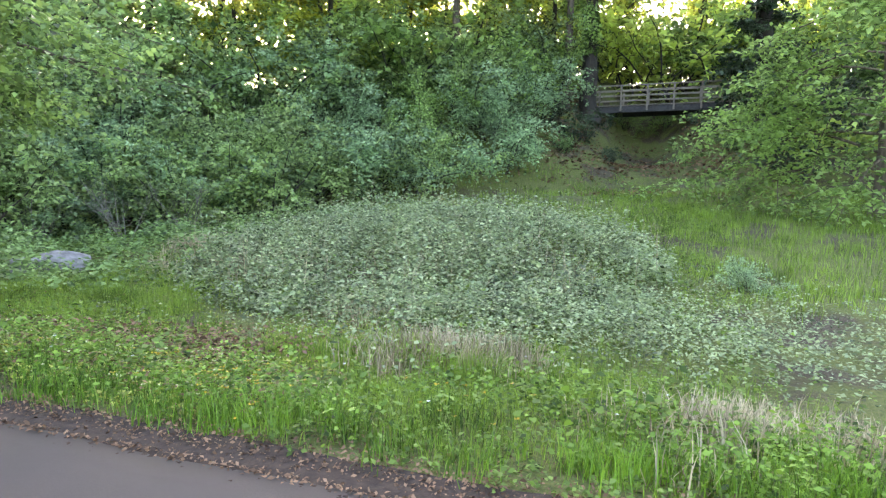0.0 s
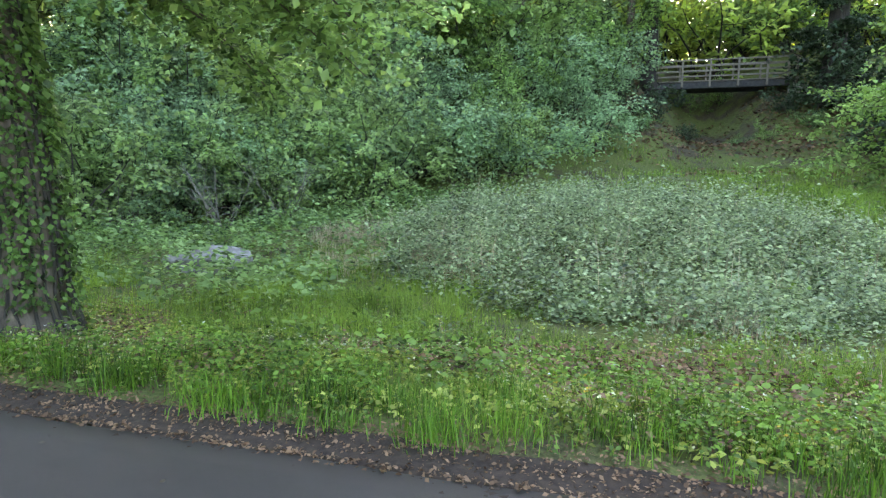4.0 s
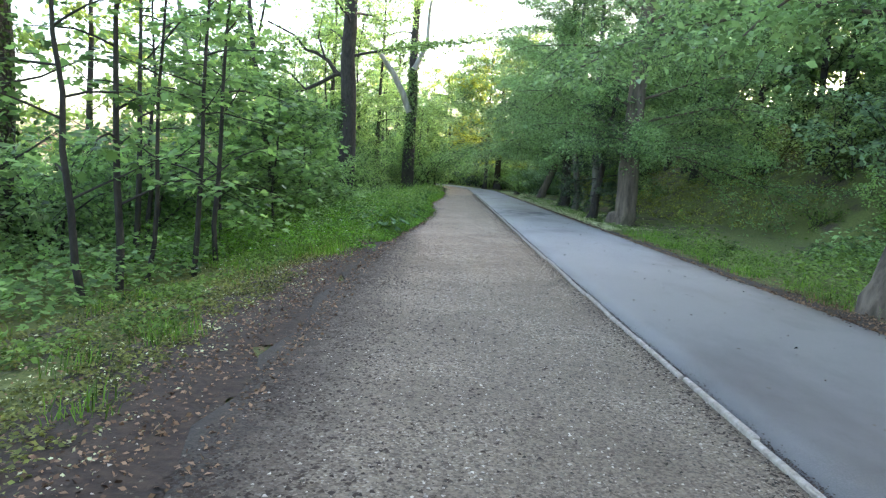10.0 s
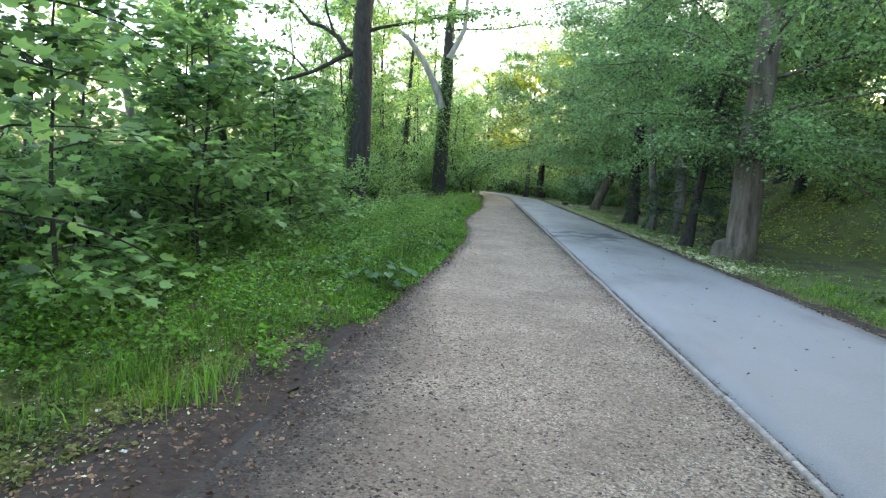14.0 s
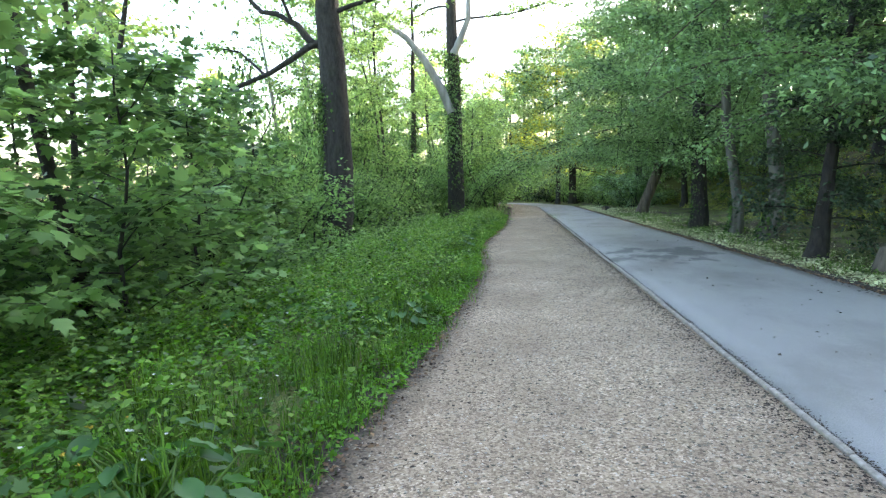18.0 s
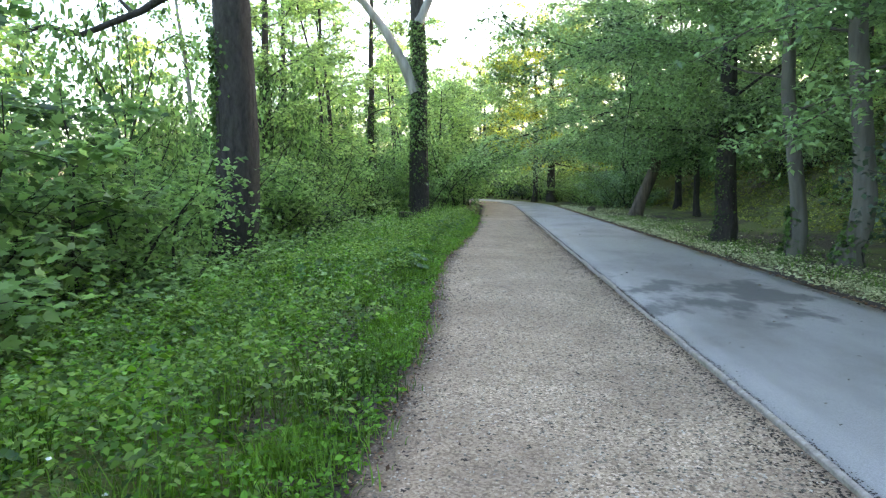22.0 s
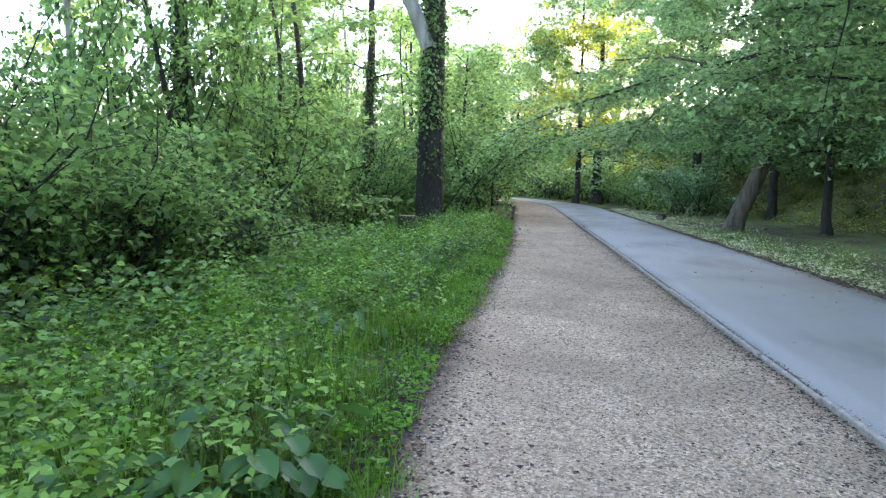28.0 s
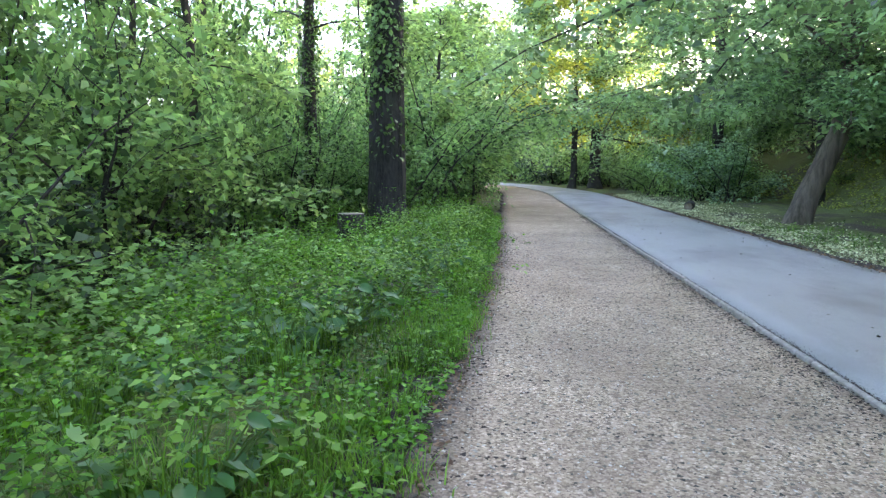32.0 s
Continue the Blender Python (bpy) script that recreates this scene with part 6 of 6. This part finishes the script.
herbs("mound_herbs", x, y, 0.42, 0.07, 6, rng, LEAF_HERB, "leafy herbs growing round the mossy mound")


def make_stump(x, y, r, h, label):
    rng = np.random.default_rng(int(1000 * r))
    root = tagged(new("tree_stump"), label, "tree stump")
    root.location = (x, y, float(ground_h(x, y)))
    z = np.array([-0.15, 0.0, 0.12, 0.3, h - 0.02, h])
    rad = r * np.array([1.45, 1.35, 1.15, 1.05, 1.0, 0.96])
    v, f = tube_arrays(np.stack([0 * z, 0 * z, z], -1), rad, 16, rng, 0.08)
    mesh_np("bark", v, f, BARK_DARK, root, smooth=True)
    top = v[-16:]
    mesh_np("cut_face", np.concatenate([top, [top.mean(0) + np.array([0, 0, 0.01])]]), np.array([[i, (i + 1) % 16, 16] for i in range(16)]), CUTWOOD, root)
    return root


make_stump(-3.05, 41.3, 0.26, 0.62, "dark weathered tree stump with a pale sawn top")
small = copy_thing(p_blue, Matrix.Identity(4))
small.matrix_basis = Matrix.LocRotScale((14.5, -13.3, float(ground_h(14.5, -13.3))), None, (0.28, 0.28, 0.3))
log = new("fallen_log")
tagged(log, "short mossy log lying beside the asphalt", "log")
log.matrix_basis = pose(4.85, 48.3, float(ground_h(4.85, 48.3)) + 0.1, 0, 90, 70)
zz = np.linspace(-0.5, 0.5, 6)
mesh_np("bark", *tube_arrays(np.stack([0 * zz, 0 * zz, zz], -1), np.array([0.11, 0.13, 0.12, 0.13, 0.12, 0.1]), 12, np.random.default_rng(2), 0.1), BARK_DARK, log, smooth=True)
for zc in (-0.49, 0.49):
    mesh_np("cut_face", *tube_arrays(np.array([(0, 0, zc - 0.005), (0, 0, zc), (0, 0, zc + 0.005)]), np.array([0.1, 0.1, 0.005]), 12), CUTWOOD, log)

# ---- footbridge ----
bridge = tagged(new("footbridge"), "timber footbridge with slatted rails on dark beams over the hollow", "bridge")
BX, BY0, BY1, BZ = 39.0, -4.8, -14.6, 7.22


def bar(name, p0, p1, w, h, mat, parent, label=""):
    p0, p1 = Vector(p0), Vector(p1)
    d = p1 - p0
    ob = part(name, box_bm(w, d.length, h, 0.006, -h / 2), mat, parent, label)
    ob.matrix_basis = Matrix.Translation((p0 + p1) / 2) @ d.to_track_quat("Y", "Z").to_matrix().to_4x4()
    return ob


def bz(y):
    return BZ + 0.022 * (BY0 - y)


for dx in (-0.85, 0.85):
    bar("beam", (BX + dx, BY0, bz(BY0) - 0.25), (BX + dx, BY1, bz(BY1) - 0.25), 0.16, 0.34, DARKWOOD, bridge)
for i in range(49):
    yy = BY0 - 0.1 - i * 0.2
    bar("deck_plank", (BX - 1.0, yy, bz(yy) - 0.04), (BX + 1.0, yy, bz(yy) - 0.04), 0.185, 0.05, GREYWOOD, bridge)
for dx in (-0.98, 0.98):
    for i in range(8):
        yy = BY0 - 0.1 - i * 1.37
        bar("post", (BX + dx, yy, bz(yy) - 0.35), (BX + dx, yy, bz(yy) + 1.08), 0.1, 0.1, GREYWOOD, bridge)
    for z in (0.22, 0.5, 0.78, 1.05):
        bar("rail", (BX + dx - math.copysign(0.07, dx), BY0, bz(BY0) + z), (BX + dx - math.copysign(0.07, dx), BY1, bz(BY1) + z), 0.035, 0.075, GREYWOOD, bridge)
for yy in (BY0, BY1):
    o = part("abutment", box_bm(2.4, 0.8, 2.2, 0.03, -2.2), CONCRETE, bridge)
    o.location = (BX, yy, bz(yy) - 0.42)

# trees round the bridge
GB = "trees by the footbridge"
t, tp, zz = make_tree(37.4, -7.45, 0.42, 15, 81, BARK_DARK, LEAF_LIME, "thick dark trunk with an ivy burr before the bridge", crown_from=6.5, limbs=16, reach=5, leaves=7000, leaf=0.28, spread=1.3, group=GB, sub=2)
ivy_on(t, tp, zz, trunk_radius(zz, 0.46, 15), 9, 700, 3.5, 6.0, 3.1, 2.2, 0.16)
make_tree(36.8, -6.1, 0.24, 15, 82, BARK_GREY, LEAF_LIME, "slim bare-stemmed tree with spreading roots on the bank", crown_from=5.0, limbs=18, reach=5, leaves=9000, leaf=0.28, spread=1.3, group=GB, sub=2)
make_tree(46.5, -13.2, 0.36, 16, 83, BARK_DARK, LEAF_SUNLIT, "straight trunk behind the bridge under a sunlit crown", crown_from=7.0, limbs=16, reach=6, leaves=7000, leaf=0.32, spread=1.4, group=GB, sub=2)
t, tp, zz = make_tree(36.5, -15.6, 0.5, 15, 84, BARK_DARK, LEAF_DARK, "dark ivy-smothered trunk beside the bridge", crown_from=1.5, limbs=30, reach=1.9, leaves=12000, leaf=0.2, spread=0.8, group=GB, sub=2)
make_tree(33.0, -1.0, 0.25, 14, 85, BARK_GREY, LEAF_LIME, "spreading bright green tree on the bank", crown_from=2.5, limbs=22, reach=5.5, leaves=9000, leaf=0.28, spread=1.4, group=GB, sub=2)
make_tree(24.3, -18.0, 0.32, 14, 86, BARK_GREY, LEAF_LIME, "tall tree with long drooping leafy sprays over the meadow", crown_from=1.0, limbs=34, reach=6.0, leaves=22000, leaf=0.17, spread=1.2, group=GB, droop=-0.5, side=2.2, limb_up=0.25)
make_tree(29.0, -21.0, 0.3, 14, 87, BARK_DARK, LEAF_HORNBEAM, "green tree at the meadow's far corner", crown_from=1.5, limbs=22, reach=5.0, leaves=9000, leaf=0.27, spread=1.4, group=GB, sub=2)

# bare twiggy shrub at the wood's edge
TWIG = plain_mat("grey_twig", (0.13, 0.12, 0.10), (0.30, 0.28, 0.24), 8.0, 0.9, 0.005)
rng = np.random.default_rng(44)
for x, y, s in ((17.9, 5.2, 1.0), (19.3, 3.9, 0.9), (16.8, 8.0, 0.8)):
    root = tagged(new("twiggy_shrub"), "grey leafless shrub with a fan of thin stems", "shrub", "leafless shrubs at the wood's edge")
    root.location = (x, y, float(ground_h(x, y)))
    twigs = []
    for i in range(14):
        a = rng.uniform(0, 6.28)
        pts = limb_pts((rng.normal() * 0.1, rng.normal() * 0.1, -0.05), (math.cos(a) * 0.55, math.sin(a) * 0.55, 1), 2.8 * s * rng.uniform(0.7, 1.1), rng, -0.15, 0.1, 7)
        mesh_np("stem", *tube_arrays(pts, np.linspace(0.022, 0.005, 7), 5), TWIG, root, smooth=True)
        for _ in range(5):
            q0 = at_along(pts, np.array([rng.uniform(0.3, 0.95)]))[0]
            q = limb_pts(q0, rng.normal(size=3) + np.array([0, 0, 0.5]), 0.7 * s, rng, -0.1, 0.15, 4)
            twigs.append(tube_arrays(q, np.linspace(0.007, 0.003, 4), 4))
    mesh_np("twig_mass", *join_arrays(twigs), TWIG, root)["kind"] = "stuff"

# small shrubs and bare soil on the bank by the bridge
for x, y, s, pr in ((33.5, -9.0, 0.45, p_dark), (35.0, -11.5, 0.4, p_green), (33.0, -12.5, 0.35, p_lime), (34.0, -14.5, 0.5, p_green), (32.0, -7.0, 0.5, p_green), (40.5, -9.0, 0.6, p_lime), (41.5, -11.5, 0.6, p_lime), (35.5, -6.0, 0.5, p_dark)):
    ob = copy_thing(pr, Matrix.Identity(4))
    ob.matrix_basis = Matrix.LocRotScale((x, y, float(ground_h(x, y))), Euler((0, 0, x * 3.1)), (s, s, s))
rng = np.random.default_rng(77)
n = 2600
x, y = rng.uniform(31, 38.5, n), rng.uniform(-17, -4, n)
flat_leaves("leaf_litter", x, y, gz(x, y) + 0.02, 0.16, rng, LITTER, "brown leaf litter on the steep bank by the bridge", "leaf litter")
